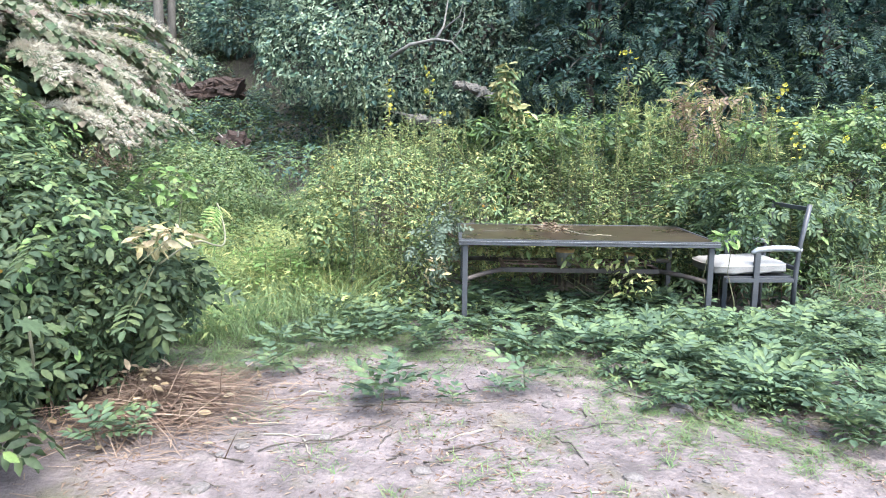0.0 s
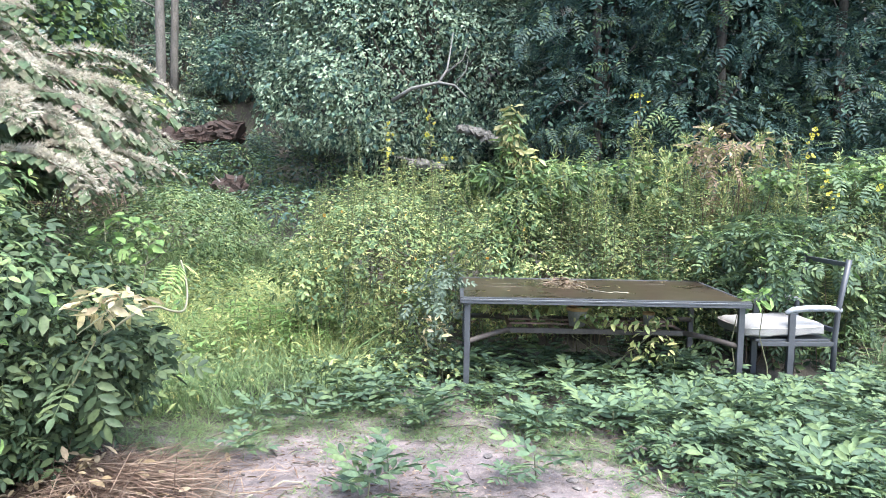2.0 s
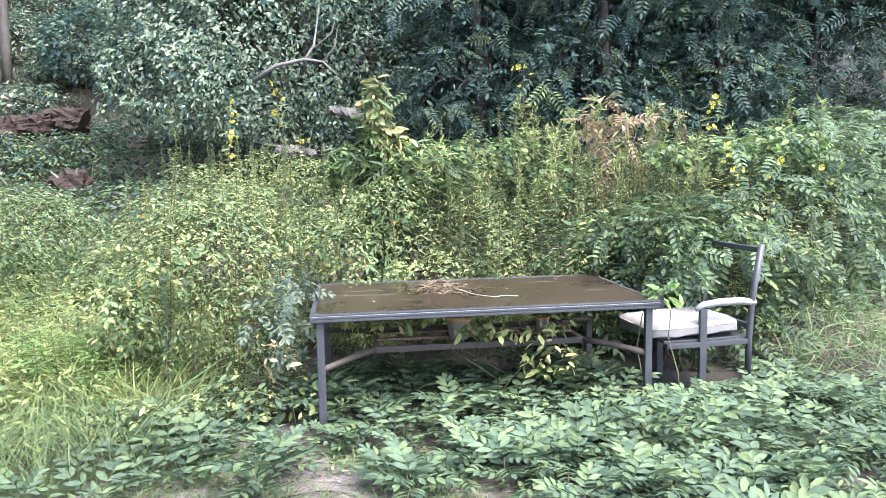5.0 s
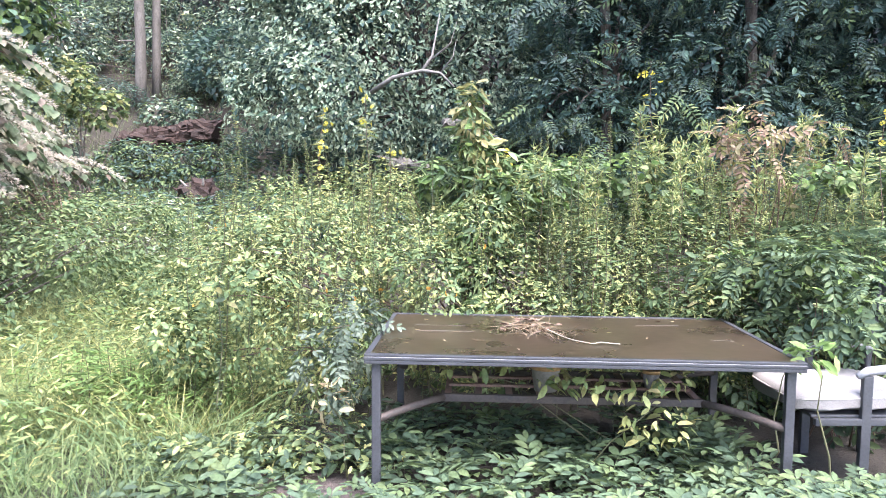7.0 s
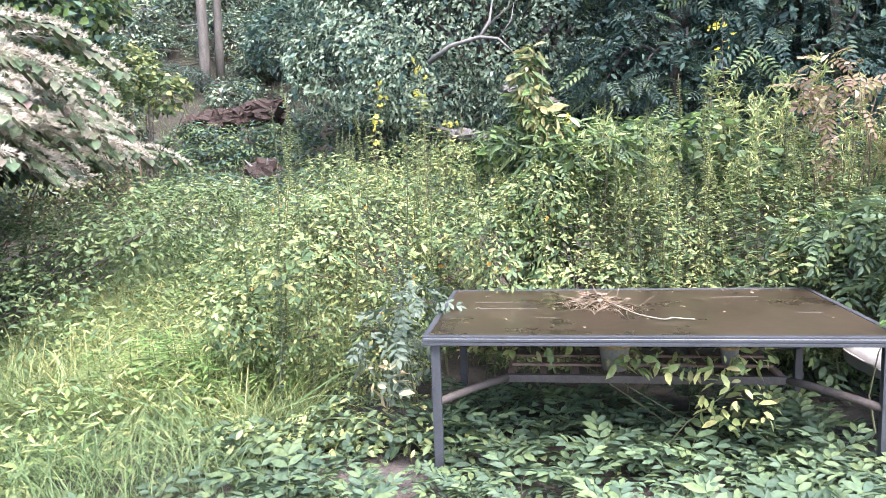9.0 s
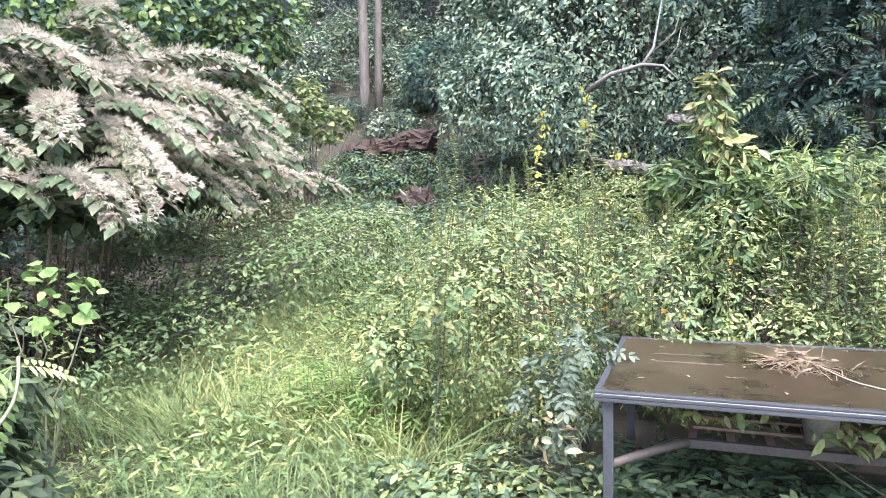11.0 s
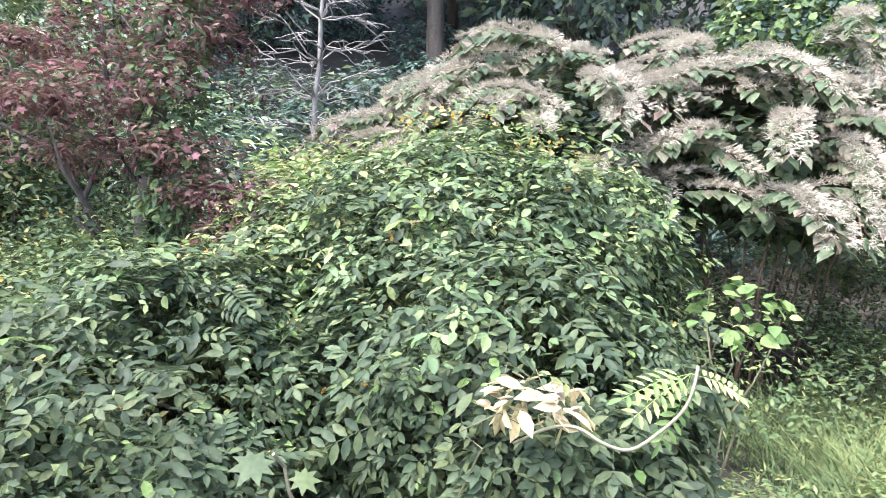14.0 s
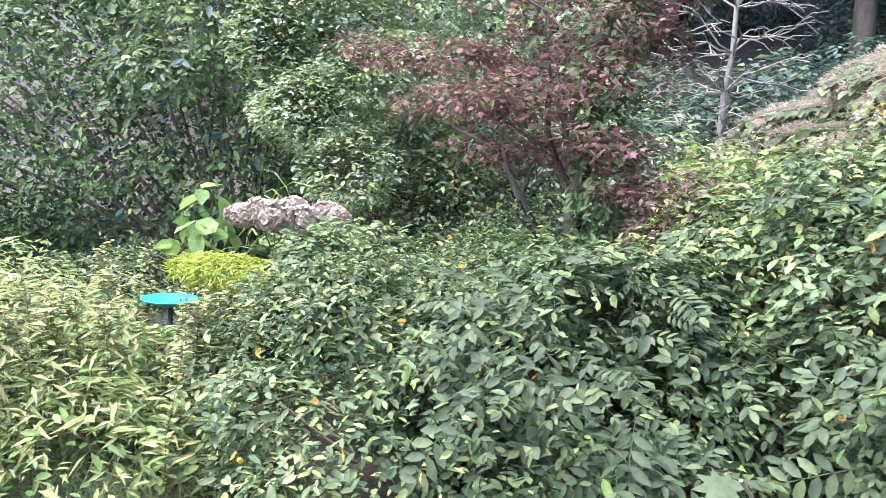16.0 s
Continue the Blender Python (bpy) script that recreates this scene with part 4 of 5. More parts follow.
tufts("tall_grass", "tall lush green grass in the hollow beside the thicket", 27000, meadow, (-5.5, -0.7, -0.8, 6.5), 0.42, M_GRASS)
tufts("seeding_grass", "pale fine grass with hazy seed heads", 13000, lambda x, y: meadow(x, y) and y > 0.3, (-4.5, -0.9, 0.3, 4), 0.55, M_GOLD, blade(0.010, 0.35))
tufts("broad_grass", "broad arching grass blades", 220, lambda x, y: meadow(x, y) and y > 0.2, (-3, -0.8, 0.2, 3), 0.7, M_GRASS, BLADE_WIDE)
tufts("short_grass", "thin short grass at the edge of bare soil", 8500, lambda x, y: (-2.6 < x < -0.6 and -1.25 < y < -0.3 and rng.random() < (y + 1.4)) or (-0.9 < x < 1.0 and -1.1 < y + 0.25 * x < -0.2 and rng.random() < .5 + 0.4 * math.sin(7 * x + 3 * y)), (-2.6, 1.0, -1.5, 0.2), 0.11, M_GRASS, BLADE_SHORT, lie=1.1)
for cx, cy, r, n in ((-1.62, -1.25, 0.42, 900), (-1.35, -0.95, 0.4, 800), (-1.95, -1.0, 0.35, 700), (0.95, -1.55, 0.35, 500), (1.1, -2.35, 0.3, 300), (-0.2, -2.15, 0.22, 130), (0.45, -2.25, 0.2, 130), (-0.75, -1.75, 0.15, 80), (-0.15, -1.25, 0.2, 110), (1.35, -1.95, 0.42, 1300), (0.85, -2.0, 0.25, 320), (1.75, -2.35, 0.35, 800), (0.15, -2.6, 0.3, 240), (-0.7, -2.5, 0.25, 160), (-0.3, -3.1, 0.25, 160), (-0.65, -1.2, 0.22, 140), (0.5, -1.3, 0.3, 200), (-1.1, -2.0, 0.2, 110), (0.7, -3.0, 0.25, 160), (0.1, -0.95, 0.25, 200)):
    tufts("grass_tuft", "sparse tuft of short grass on the soil", n, patch(cx, cy, r), (cx - r, cx + r, cy - r, cy + r), 0.095, M_GRASS, BLADE_SHORT, lie=1.2)
mint = [stalk("mint_stalk", "leafy bright green weed stem in a round clump", 0.5, M_BRIGHT, LANCE, 44, 0.12, M_STEM, None, "weed", "leafy clump in the grass", 0.3, 0.12) for i in range(3)]
place(mint, [(-1.55 + 0.30 * rng.normal(), 0.85 + 0.22 * rng.normal()) for i in range(64)], 0.75, 1.15)


bush("meadow_herbs", "low broad-leaved herbs among the grass", [(-1.9, 0.5, 0.05, 0.9, 0.8, 0.3), (-2.5, 1.9, 0.1, 0.9, 1.1, 0.42), (-2.3, -0.4, 0.05, 0.6, 0.5, 0.25), (-3.0, 3.6, 0.1, 0.8, 1.2, 0.45)], [("leaves", OVATE, M_GREEN, 5000, 0.05, 0.7, 0.1), ("pale_leaves", LANCE, M_GOLD, 6000, 0.07, 0.6, 0.0), ("bright_leaves", OVATE, M_BRIGHT, 2500, 0.045, 0.7, 0.1)], (-2.1, 0.6, 0), 0, category="herbs", depth=0.7, uneven=0.3)


def dead_heap():
    t = thing("dead_plant_heap", pose(-1.72, -1.95, 0), "heap of uprooted dead brown weeds and straw", "dead plants")
    n = 3600
    a, r = rng.random(n) * 6.283, np.abs(rng.normal(size=n)) * 0.27
    p = np.stack([r * np.cos(a) * 1.15 + 0.0, r * np.sin(a) * 1.2, 0.01 + 0.2 * np.exp(-(r / 0.33) ** 2) * rng.random(n)], 1)
    ax = np.stack([rng.normal(size=n) + 0.5, rng.normal(size=n) * .6 + .4, rng.normal(size=n) * 0.15], 1)
    part("straw", scatter_mesh("straw", blade(0.02, 0.15), p, ax, np.tile((0, 0, 1.0), (n, 1)) + unit(n) * .4, 0.16 + 0.2 * rng.random(n)), M_DRY, t, kind="stuff")
    k = 220
    part("dry_leaves", scatter_mesh("dry_leaves", OVATE, p[:k] * np.array((1, 1, 1.25)) + np.array((0, 0, .012)), unit(k) * np.array((1, 1, .3)), np.tile((0, 0, 1.0), (k, 1)) + unit(k) * .7, 0.035 + 0.045 * rng.random(k)), M_STRAW, t, kind="stuff")


dead_heap()
for x, y, sx, sy, a in ((1.42, -1.62, 0.13, 0.09, 20), (1.60, -1.78, 0.10, 0.08, 75), (1.25, -1.85, 0.07, 0.05, 10)):
    bm = bmesh.new()
    bmesh.ops.create_icosphere(bm, subdivisions=3, radius=1)
    for v in bm.verts:
        k = 1 + 0.25 * noise.noise(v.co * 1.6 + Vector((x * 9, 0, 0)))
        v.co = Vector((v.co.x * sx * k, v.co.y * sy * k, max(-0.02, min(0.03, v.co.z * 0.05 * k))))
    me = bpy.data.meshes.new("flat_stone")
    bm.to_mesh(me)
    me.materials.append(M_STONE)
    ob = new("flat_stone", me)
    ob.matrix_world = pose(x, y, float(height(x, y)) + 0.008, 0, 0, a)
    tagged(ob, "flat grey stone sunk among the seedlings", "stone", "flat stones")
for x, y, l, a in ((-0.55, -0.78, 1.0, -4), (0.35, -0.95, 0.9, -28), (-0.6, -1.85, 1.1, 8), (0.9, -1.5, 0.8, -50), (-1.5, -1.0, 0.7, 25)):
    t = thing("long_twig", pose(x, y, float(height(x, y)), 0, 0, a), "long dark dead stem lying along the soil", "twig", "twigs on the soil")
    part("twig", Shape().tube(smooth(way((0, 0, 0.008), (l, 0, 0.012), 0.0, 6, 0.012), 3), 0.0045, 5).mesh("twig"), M_BARK, t)
LIT = spots(6500, lambda x, y: math.hypot((x - 0.1) / 1.9, (y + 2.3) / 2.0) < 1 and rng.random() < 0.35 + 0.65 * (math.sin(3 * x + 2 * y) > 0.2), -1.8, 2, -4.3, -0.3)
p = np.array([(x, y, float(height(x, y)) + 0.004) for x, y in LIT])
lit = new("soil_litter", scatter_mesh("soil_litter", LANCE, p, unit(len(p)) * np.array((1, 1, .1)), np.tile((0, 0, 1.0), (len(p), 1)) + unit(len(p)) * .3, 0.02 + 0.05 * rng.random(len(p)) ** 2))
lit.data.materials.append(M_DRY)
tagged(lit, "scattered bits of dry leaf and straw on the soil", "litter", kind="stuff")
for i in range(46):
    x, y = rng.uniform(-1.3, 1.3), rng.uniform(-3.6, -0.6)
    a = rng.random() * 6.28
    l = 0.10 + 0.35 * rng.random() ** 2
    t = thing("dead_twig", pose(x, y, float(height(x, y))), "thin dry brown twig lying on the soil", "twig", "twigs on the soil")
    part("twig", Shape().tube(way((0, 0, 0.006), (l * math.cos(a), l * math.sin(a), 0.01), 0.0, 4, 0.01), [.005, .0045, .004, .003, .002], 5).mesh("twig"), M_BARK if i % 3 else M_CORD, t)
for i in range(70):
    x, y = rng.uniform(-1.6, 1.9), rng.uniform(-3.6, -0.5)
    bm = bmesh.new()
    bmesh.ops.create_icosphere(bm, subdivisions=2, radius=0.012 + 0.03 * rng.random() ** 3)
    for v in bm.verts:
        v.co = Vector((v.co.x * 1.3, v.co.y, v.co.z * .55)) * (1 + 0.25 * noise.noise(v.co * 40 + Vector((i, 0, 0))))
    me = bpy.data.meshes.new("pebble")
    bm.to_mesh(me)
    me.materials.append(M_STONE)
    ob = new("pebble", me)
    ob.matrix_world = pose(x, y, float(height(x, y)) + 0.004, 0, 0, i * 40)
    tagged(ob, "small weathered grey pebble half sunk in soil", "stone", "pebbles on the soil")

# ---- the vine-covered shrub beside the path ----
VINE = [(-2.62, -1.82, 0.80, 0.92, 0.92, 0.60), (-3.4, -1.7, 0.95, 1.1, 1.2, 0.95), (-3.0, -3.2, 0.62, 1.05, 1.1, 0.54), (-2.9, -1.7, 0.35, 0.9, 0.95, 0.4), (-3.3, -3.1, 0.25, 0.9, 1.0, 0.35)]
bush("vine_covered_shrub", "dark green shrub smothered in broad vine leaves", bulge(VINE, 36, 0.16, 0.34),
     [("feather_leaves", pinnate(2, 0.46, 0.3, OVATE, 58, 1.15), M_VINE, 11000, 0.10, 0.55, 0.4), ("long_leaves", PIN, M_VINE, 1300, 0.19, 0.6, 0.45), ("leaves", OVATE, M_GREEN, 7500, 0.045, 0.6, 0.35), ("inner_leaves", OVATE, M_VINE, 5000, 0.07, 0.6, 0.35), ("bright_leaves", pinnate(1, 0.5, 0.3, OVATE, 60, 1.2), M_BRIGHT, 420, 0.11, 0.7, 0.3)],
     (-2.8, -2.2, 0), 30, M_BARK, 0.02, "shrub", 0.36, 0.18,
     extra=[("orange_bloom", flower(5), M_ORANGE, 34, 0.028, (-4.5, -4.5, 0.5, -2, 0, 2.2)), ("yellow_leaves", OVATE, M_YELLOW, 90, 0.06, (-4.5, -3, 1.1, -2.6, 0, 2.2)), ("top_leaves", pinnate(1, 0.5, 0.3, OVATE, 60, 1.2), M_GREEN, 1300, 0.10, (-4.6, -4.6, 1.1, -1.8, 0, 2.4))])
bush("creeper_top", "sunlit yellow-green creeper over the shrub", [(-3.5, -1.6, 1.33, 0.98, 1.1, 0.72), (-3.55, -2.6, 0.95, 0.85, 0.8, 0.58)], [("leaves", OVATE, M_GOLD, 5200, 0.042, 0.6, 0.3), ("bright_leaves", OVATE, M_BRIGHT, 2600, 0.05, 0.6, 0.3), ("green_leaves", pinnate(2, 0.46, 0.3, OVATE, 58, 1.1), M_GREEN, 900, 0.11, 0.6, 0.3), ("yellow_leaves", OVATE, M_YELLOW, 500, 0.045, 0.6, 0.3)], (-3.4, -1.8, 0), 12, M_STEM, 0.008, "vine", 0.35, 0.3)
bush("jewelweed_thicket", "low green thicket of jewelweed with orange flowers", bulge([(-3.3, -4.4, 0.4, 1.2, 1.2, 0.75), (-2.5, -4.0, 0.36, 0.72, 0.95, 0.42), (-4.6, -3.6, 0.5, 1.0, 1.4, 0.9), (-3.5, -5.45, 0.2, 0.6, 0.45, 0.42), (-4.1, -6.3, 0.2, 0.7, 0.5, 0.4), (-4.9, -7.2, 0.2, 0.9, 0.9, 0.5)], 26, 0.2, 0.36),
     [("leaves", OVATE, M_GREEN, 24000, 0.043, 0.7, 0.3), ("vine_leaves", OVATE, M_VINE, 11000, 0.052, 0.7, 0.3), ("pale_leaves", OVATE, M_GOLD, 6000, 0.043, 0.7, 0.2)], (-3.3, -4.2, 0), 24, M_STEM, 0.012, "thicket", 0.32, 0.16,
     extra=[("orange_bloom", flower(5), M_ORANGE, 90, 0.028, (-5.5, -6, 0.4, -1, -2, 2))])
bush("orange_bloom_spray", "loose spray of orange-yellow bloom on the creeper", [(-3.5, -1.85, 1.98, 0.22, 0.3, 0.1), (-3.3, -1.3, 1.85, 0.2, 0.25, 0.1)], [("bloom", flower(5), M_ORANGE, 60, 0.022, 0.3, 0.0), ("leaves", OVATE, M_YELLOW, 60, 0.05, 0.5, 0.2)], (-3.45, -1.7, 0.8), 6, M_STEM, 0.005, "flower")
bush("bright_leaf_sprout", "bright green broad-leaved sprout rising from the shrub", [(-1.97, -0.98, 1.2, 0.20, 0.18, 0.14)], [("leaves", BROAD, M_BRIGHT, 70, 0.056, 0.7, 0.2)], (-1.97, -1.02, 0.2), 4, M_STEM, 0.008, "plant")
bush("yellowed_leaf_spray", "pale yellow dying leaf cluster hanging from the vine", [(-1.60, -1.98, 0.98, 0.14, 0.17, 0.07)], [("leaves", OVATE, M_PALE, 70, 0.07, 0.5, 0.5), ("curled_leaves", OVATE, M_YELLOW, 22, 0.055, 0.3, 0.6)], (-1.75, -2.0, 0.7), 3, M_STEM, 0.004, "vine")
fern = thing("drying_fern_spray", pose(-1.45, -1.55, 1.1), "pale green feathery leaf spray at the vine's end", "vine")
for tip, up_, k, mt in (((0.25, -0.75, -0.25), (0.6, 0.2, 1), 0.22, M_GOLD), ((0.15, 0.85, -0.1), (0.6, -0.1, 1), 0.2, M_GOLD), ((0.3, -0.35, -0.7), (0.9, 0.1, .6), 0.22, M_BRIGHT), ((0.2, -0.95, 0.0), (0.5, 0.1, 1), 0.23, M_BRIGHT)):
    part("frond", scatter_mesh("frond", PIN_LONG, np.zeros((1, 3)), np.array([tip]), np.array([up_]), k), mt, fern)
cane = thing("hanging_cane", pose(0, 0, 0), "bare pale curving vine cane hanging from the shrub", "vine")
part("cane", Shape().tube(smooth([(-1.46, -1.52, 1.12), (-1.43, -1.55, 1.06), (-1.40, -1.60, 1.0), (-1.36, -1.70, 0.95), (-1.34, -1.80, 0.91), (-1.37, -1.87, 0.92), (-1.42, -1.93, 0.95), (-1.48, -1.99, 0.93), (-1.6, -2.05, 0.84)]), 0.0055, 7).mesh("cane", True), M_CANE, cane)
lob = thing("lobed_leaf_sprig", pose(-1.86, -2.8, 0.38), "large pale lobed leaves on a thin cane", "plant")
part("cane", Shape().tube(way((-0.1, 0.2, -0.1), (0.0, 0.03, 0.35), 0.05, 5, 0.01), 0.007, 6).mesh("cane"), M_CANE, lob)
p = np.array([(0.0, 0.0, 0.36), (0.02, 0.1, 0.30), (0.02, -0.12, 0.22), (0.0, 0.22, 0.2)])
part("leaves", scatter_mesh("leaves", lobed(7), p, np.array([(.7, -.5, -.4), (.6, .6, -.4), (.7, -.3, -.6), (.6, .5, -.6)]), np.array([(.5, 0, 1.0)] * 4), np.array([.15, .11, .12, .09])), M_VINE, lob)

# ---- the flowering knotweed ----
KNOT = [(-5.3, 1.9, 2.2, 1.35, 1.5, 1.0), (-4.6, 1.3, 2.0, 0.9, 1.0, 0.8), (-5.8, 0.2, 2.1, 1.3, 1.5, 0.95), (-6.3, -0.9, 2.0, 1.0, 0.9, 0.75), (-5.5, 3.5, 1.85, 0.65, 1.2, 0.65), (-3.95, 0.9, 1.5, 0.5, 0.6, 0.35), (-5.65, 5.2, 1.7, 0.5, 1.1, 0.42), (-4.4, 0.1, 1.5, 0.55, 0.55, 0.3)]


def knotweed():
    base = np.array((-5.4, 1.6, 0.0))
    t = thing("flowering_knotweed", pose(*base), "huge arching knotweed mound covered in cream blossom", "shrub")
    p, nr = shell(KNOT, 330, 0.12, 0.2)
    k = (p[:, 2] > 1.65) & ((nr[:, 0] > -0.5) | (nr[:, 2] > 0.3))
    p, nr = p[k], nr[k]
    lp, la, lu, fp, fa, fu = [], [], [], [], [], []
    for q, d in zip(p, nr):
        o = np.array((d[0], d[1], 0)) + rng.normal(size=3) * (0.25, 0.25, 0)
        o = o / max(np.linalg.norm(o), 1e-6)
        side = np.array((-o[1], o[0], 0))
        length, fall = 0.7 + 0.5 * rng.random(), 0.32 + 0.32 * rng.random()
        arc = lambda s: q + o * length * (s - 0.15) * 0.9 + np.array((0, 0, 1)) * length * (0.25 * s - fall * abs(s) ** 2.2)
        part("bough", Shape().tube([Vector(base * 0 + (q - base) * 0.55 + (arc(0) - base) * 0.45), *[Vector(arc(s) - base) for s in (0, .35, .7, 1)]], [.012, .010, .008, .006, .003], 5).mesh("bough"), M_REDSTEM, t)
        for s in np.linspace(0.0, 1, 24):
            tan = arc(min(1, s + .05)) - arc(s - .05)
            tan = tan / np.linalg.norm(tan)
            for sg in (-1, 1):
                c = arc(s)
                lp.append(c + side * sg * 0.02 + rng.normal(size=3) * .012)
                la.append(side * sg * (0.9 + 0.2 * rng.normal()) + tan * 0.55 + np.array((0, 0, -0.45)) + rng.normal(size=3) * .12)
                lu.append(np.array((0, 0, 1)) + side * sg * 0.45 + d * 0.5 + rng.normal(size=3) * .12)
                for _ in range(4 if s > 0.2 else 2):
                    fp.append(c + side * sg * (0.01 + 0.09 * rng.random()) + np.array((0, 0, 0.012 + .04 * rng.random())) + d * 0.02)
                    fa.append(tan * 0.7 + side * sg * 0.5 + np.array((0, 0, 0.35)) + rng.normal(size=3) * .25)
                    fu.append(np.array((0, 0, 1)) + d * 0.6 + rng.normal(size=3) * .4)
    A = lambda v: np.array(v)
    part("leaves", scatter_mesh("leaves", BROAD, A(lp) - base, A(la), A(lu), 0.095 + 0.045 * rng.random(len(lp))), M_KNOT, t, kind="stuff")
    part("blossom", scatter_mesh("blossom", spray(6, 50, 0.055), A(fp) - base, A(fa), A(fu), 0.042 + 0.034 * rng.random(len(fp))), M_CREAM, t, kind="stuff")
    # deeper leaves in darker vine green: shade between boughs painted into the colour
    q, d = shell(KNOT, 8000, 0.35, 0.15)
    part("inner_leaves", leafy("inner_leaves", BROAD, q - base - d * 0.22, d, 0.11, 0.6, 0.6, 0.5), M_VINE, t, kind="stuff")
    q, _ = shell(KNOT, 40, 0.5, 0.0)
    for v in q - base:
        s = Shape()
        stems_to(s, (v[0] * .6, v[1] * .6, -0.05), [v], 0.016)
        part("stem", s.mesh("stem"), M_REDSTEM, t)


knotweed()
bush("green_undergrowth", "dark green low brambles under the knotweed", bulge([(-4.6, 0.9, 0.2, 1.6, 1.6, 0.75), (-3.5, 2.9, 0.5, 0.9, 1.4, 0.95), (-4.1, 4.8, 0.6, 1.1, 1.5, 0.9), (-4.4, -0.4, 0.3, 1.0, 1.0, 0.8), (-5.6, 0.2, 0.4, 0.8, 1.6, 0.9), (-5.9, 2.4, 0.5, 0.9, 1.3, 0.9), (-5.0, 3.4, 0.5, 0.8, 1.0, 0.8), (-3.6, 6.0, 0.5, 0.9, 1.2, 0.6)], 24, 0.25, 0.5),
     [("leaves", OVATE, M_GREEN, 22000, 0.048, 0.6, 0.3), ("dark_leaves", OVATE, M_GREEN, 12000, 0.055, 0.6, 0.3), ("pale_leaves", LANCE, M_GOLD, 9000, 0.04, 0.6, 0.2)], (-4.2, 1.8, 0), 30, M_BARK, 0.012, "undergrowth", 0.3, 0.2)

# ---- the far bank: trees, logs ----
G = lambda x, y: float(height(x, y))
# inner leaves: the crown's inside shade is put into their dark colour
tree("grey_leaved_tree", "broad tree with greyish-green drooping foliage", (-0.6, 11.0, G(-0.6, 11.0)), 7.5, 0.16, bulge([(-1.3, 10.4, 4.6, 2.9, 1.8, 2.6), (-2.5, 10.0, 3.4, 1.8, 1.2, 1.2), (0.3, 10.2, 3.8, 1.5, 1.2, 1.6), (-1.0, 10.4, 6.4, 2.6, 2.0, 1.8)], 30, 0.45, 0.9),
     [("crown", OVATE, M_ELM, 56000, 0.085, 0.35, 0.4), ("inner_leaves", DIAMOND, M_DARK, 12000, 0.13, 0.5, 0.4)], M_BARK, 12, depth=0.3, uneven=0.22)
bare = thing("dead_branch", pose(-0.2, 8.1, 3.18), "bare pale grey branch reaching out of the tree", "branch")
for pts, r in (([(-1.1, 0.5, 0.0), (-0.7, 0.3, 0.22), (-0.2, 0.1, 0.3), (0.1, 0, 0.24), (0.32, 0, 0.02)], .045), ([(-0.2, 0.1, 0.3), (-0.05, 0.2, 0.55), (0.0, 0.3, 0.9), (0.05, 0.5, 1.3)], .03), ([(-0.05, .2, .5), (0.25, .2, .75), (0.35, .2, 1.1)], .018), ([(0.1, 0, .24), (0.3, 0, .5), (0.35, .1, .8)], .014)):
    part("limb", Shape().tube(pts, [r * (1 - 0.7 * i / (len(pts) - 1)) for i in range(len(pts))], 7).mesh("limb", True), M_PALEBARK, bare)


def bare_trunk(x, y, tall, r, lean):
    t = thing("bare_tree", pose(x, y, G(x, y)), "slender bare grey trunk with few dead limbs", "tree", "bare trunks on the bank")
    line = way((0, 0, -0.2), (lean, 0, tall), 0, 8, 0.03)
    part("trunk", Shape().tube(line, [r * (1 - 0.05 * i) for i in range(9)], 9).mesh("trunk", True), M_TRUNK, t)
    for k, dx, dz in ((3, -1.5, 1.2), (4, -0.9, -0.1), (5, 1.2, 1.0), (2, -0.8, 0.0)):
        a = line[k]
        part("limb", Shape().tube([a, a + Vector((dx * .4, .1, dz * .25)), a + Vector((dx * .75, .1, dz * .6)), a + Vector((dx, .2, dz * 1.1))], [.03, .022, .016, .008], 6).mesh("limb", True), M_TRUNK, t)


bare_trunk(-8.9, 15.9, 8, 0.16, 0.15)
bare_trunk(-8.75, 16.6, 8.5, 0.13, 0.2)


def log_thing(name, label, a, b, r, mat, category="log"):
    t = thing(name, pose(*a), label, category)
    d = Vector(b) - Vector(a)
    s = Shape()
    n, sides = 60, 22
    line = way((0, 0, 0), d, 0.05, n, 0.02)
    s.tube(line, [r * (1 + 0.12 * math.sin(i * 0.5) + 0.08 * math.sin(i * 1.7)) for i in range(n + 1)], sides)
    for i, v in enumerate(s.v):
        out = v - line[min(n, i // sides)]
        k = 0.55 * noise.noise(Vector((v.x * 2.2, v.y * 9, v.z * 9))) + 0.35 * noise.noise(v * 16)
        s.v[i] = v + out * k
    part("trunk", s.mesh("trunk"), mat, t)
    along = d.normalized()
    for i in range(22 if r > 0.2 else 3):
        p = line[3 + int(rng.integers(n - 8))]
        q = Vector(rng.normal(size=3))
        q = (q - along * q.dot(along)).normalized() * r
        q.z = abs(q.z)
        e = along * (0.25 + 0.3 * rng.random()) * (1 if i % 2 else -1)
        part("splinter", Shape().tube([p + q * 0.8, p + q * 1.02 + e * .5, p + q * 1.1 + e], [r * .16, r * .12, r * .03], 5).mesh("splinter"), mat, t)


log_thing("fallen_log", "thick rotten reddish-brown fallen log on the bank", (-8.1, 13.2, 2.5), (-5.5, 12.65, 2.84), 0.25, M_ROT)
log_thing("leaning_log", "bleached broken log leaning out of the brush", (0.0, 7.95, 2.62), (0.74, 7.85, 2.36), 0.075, M_TRUNK)
log_thing("pale_log", "weathered grey log half hidden in the weeds", (-0.9, 8.3, 1.98), (-0.3, 8.15, 1.86), 0.08, M_TRUNK)


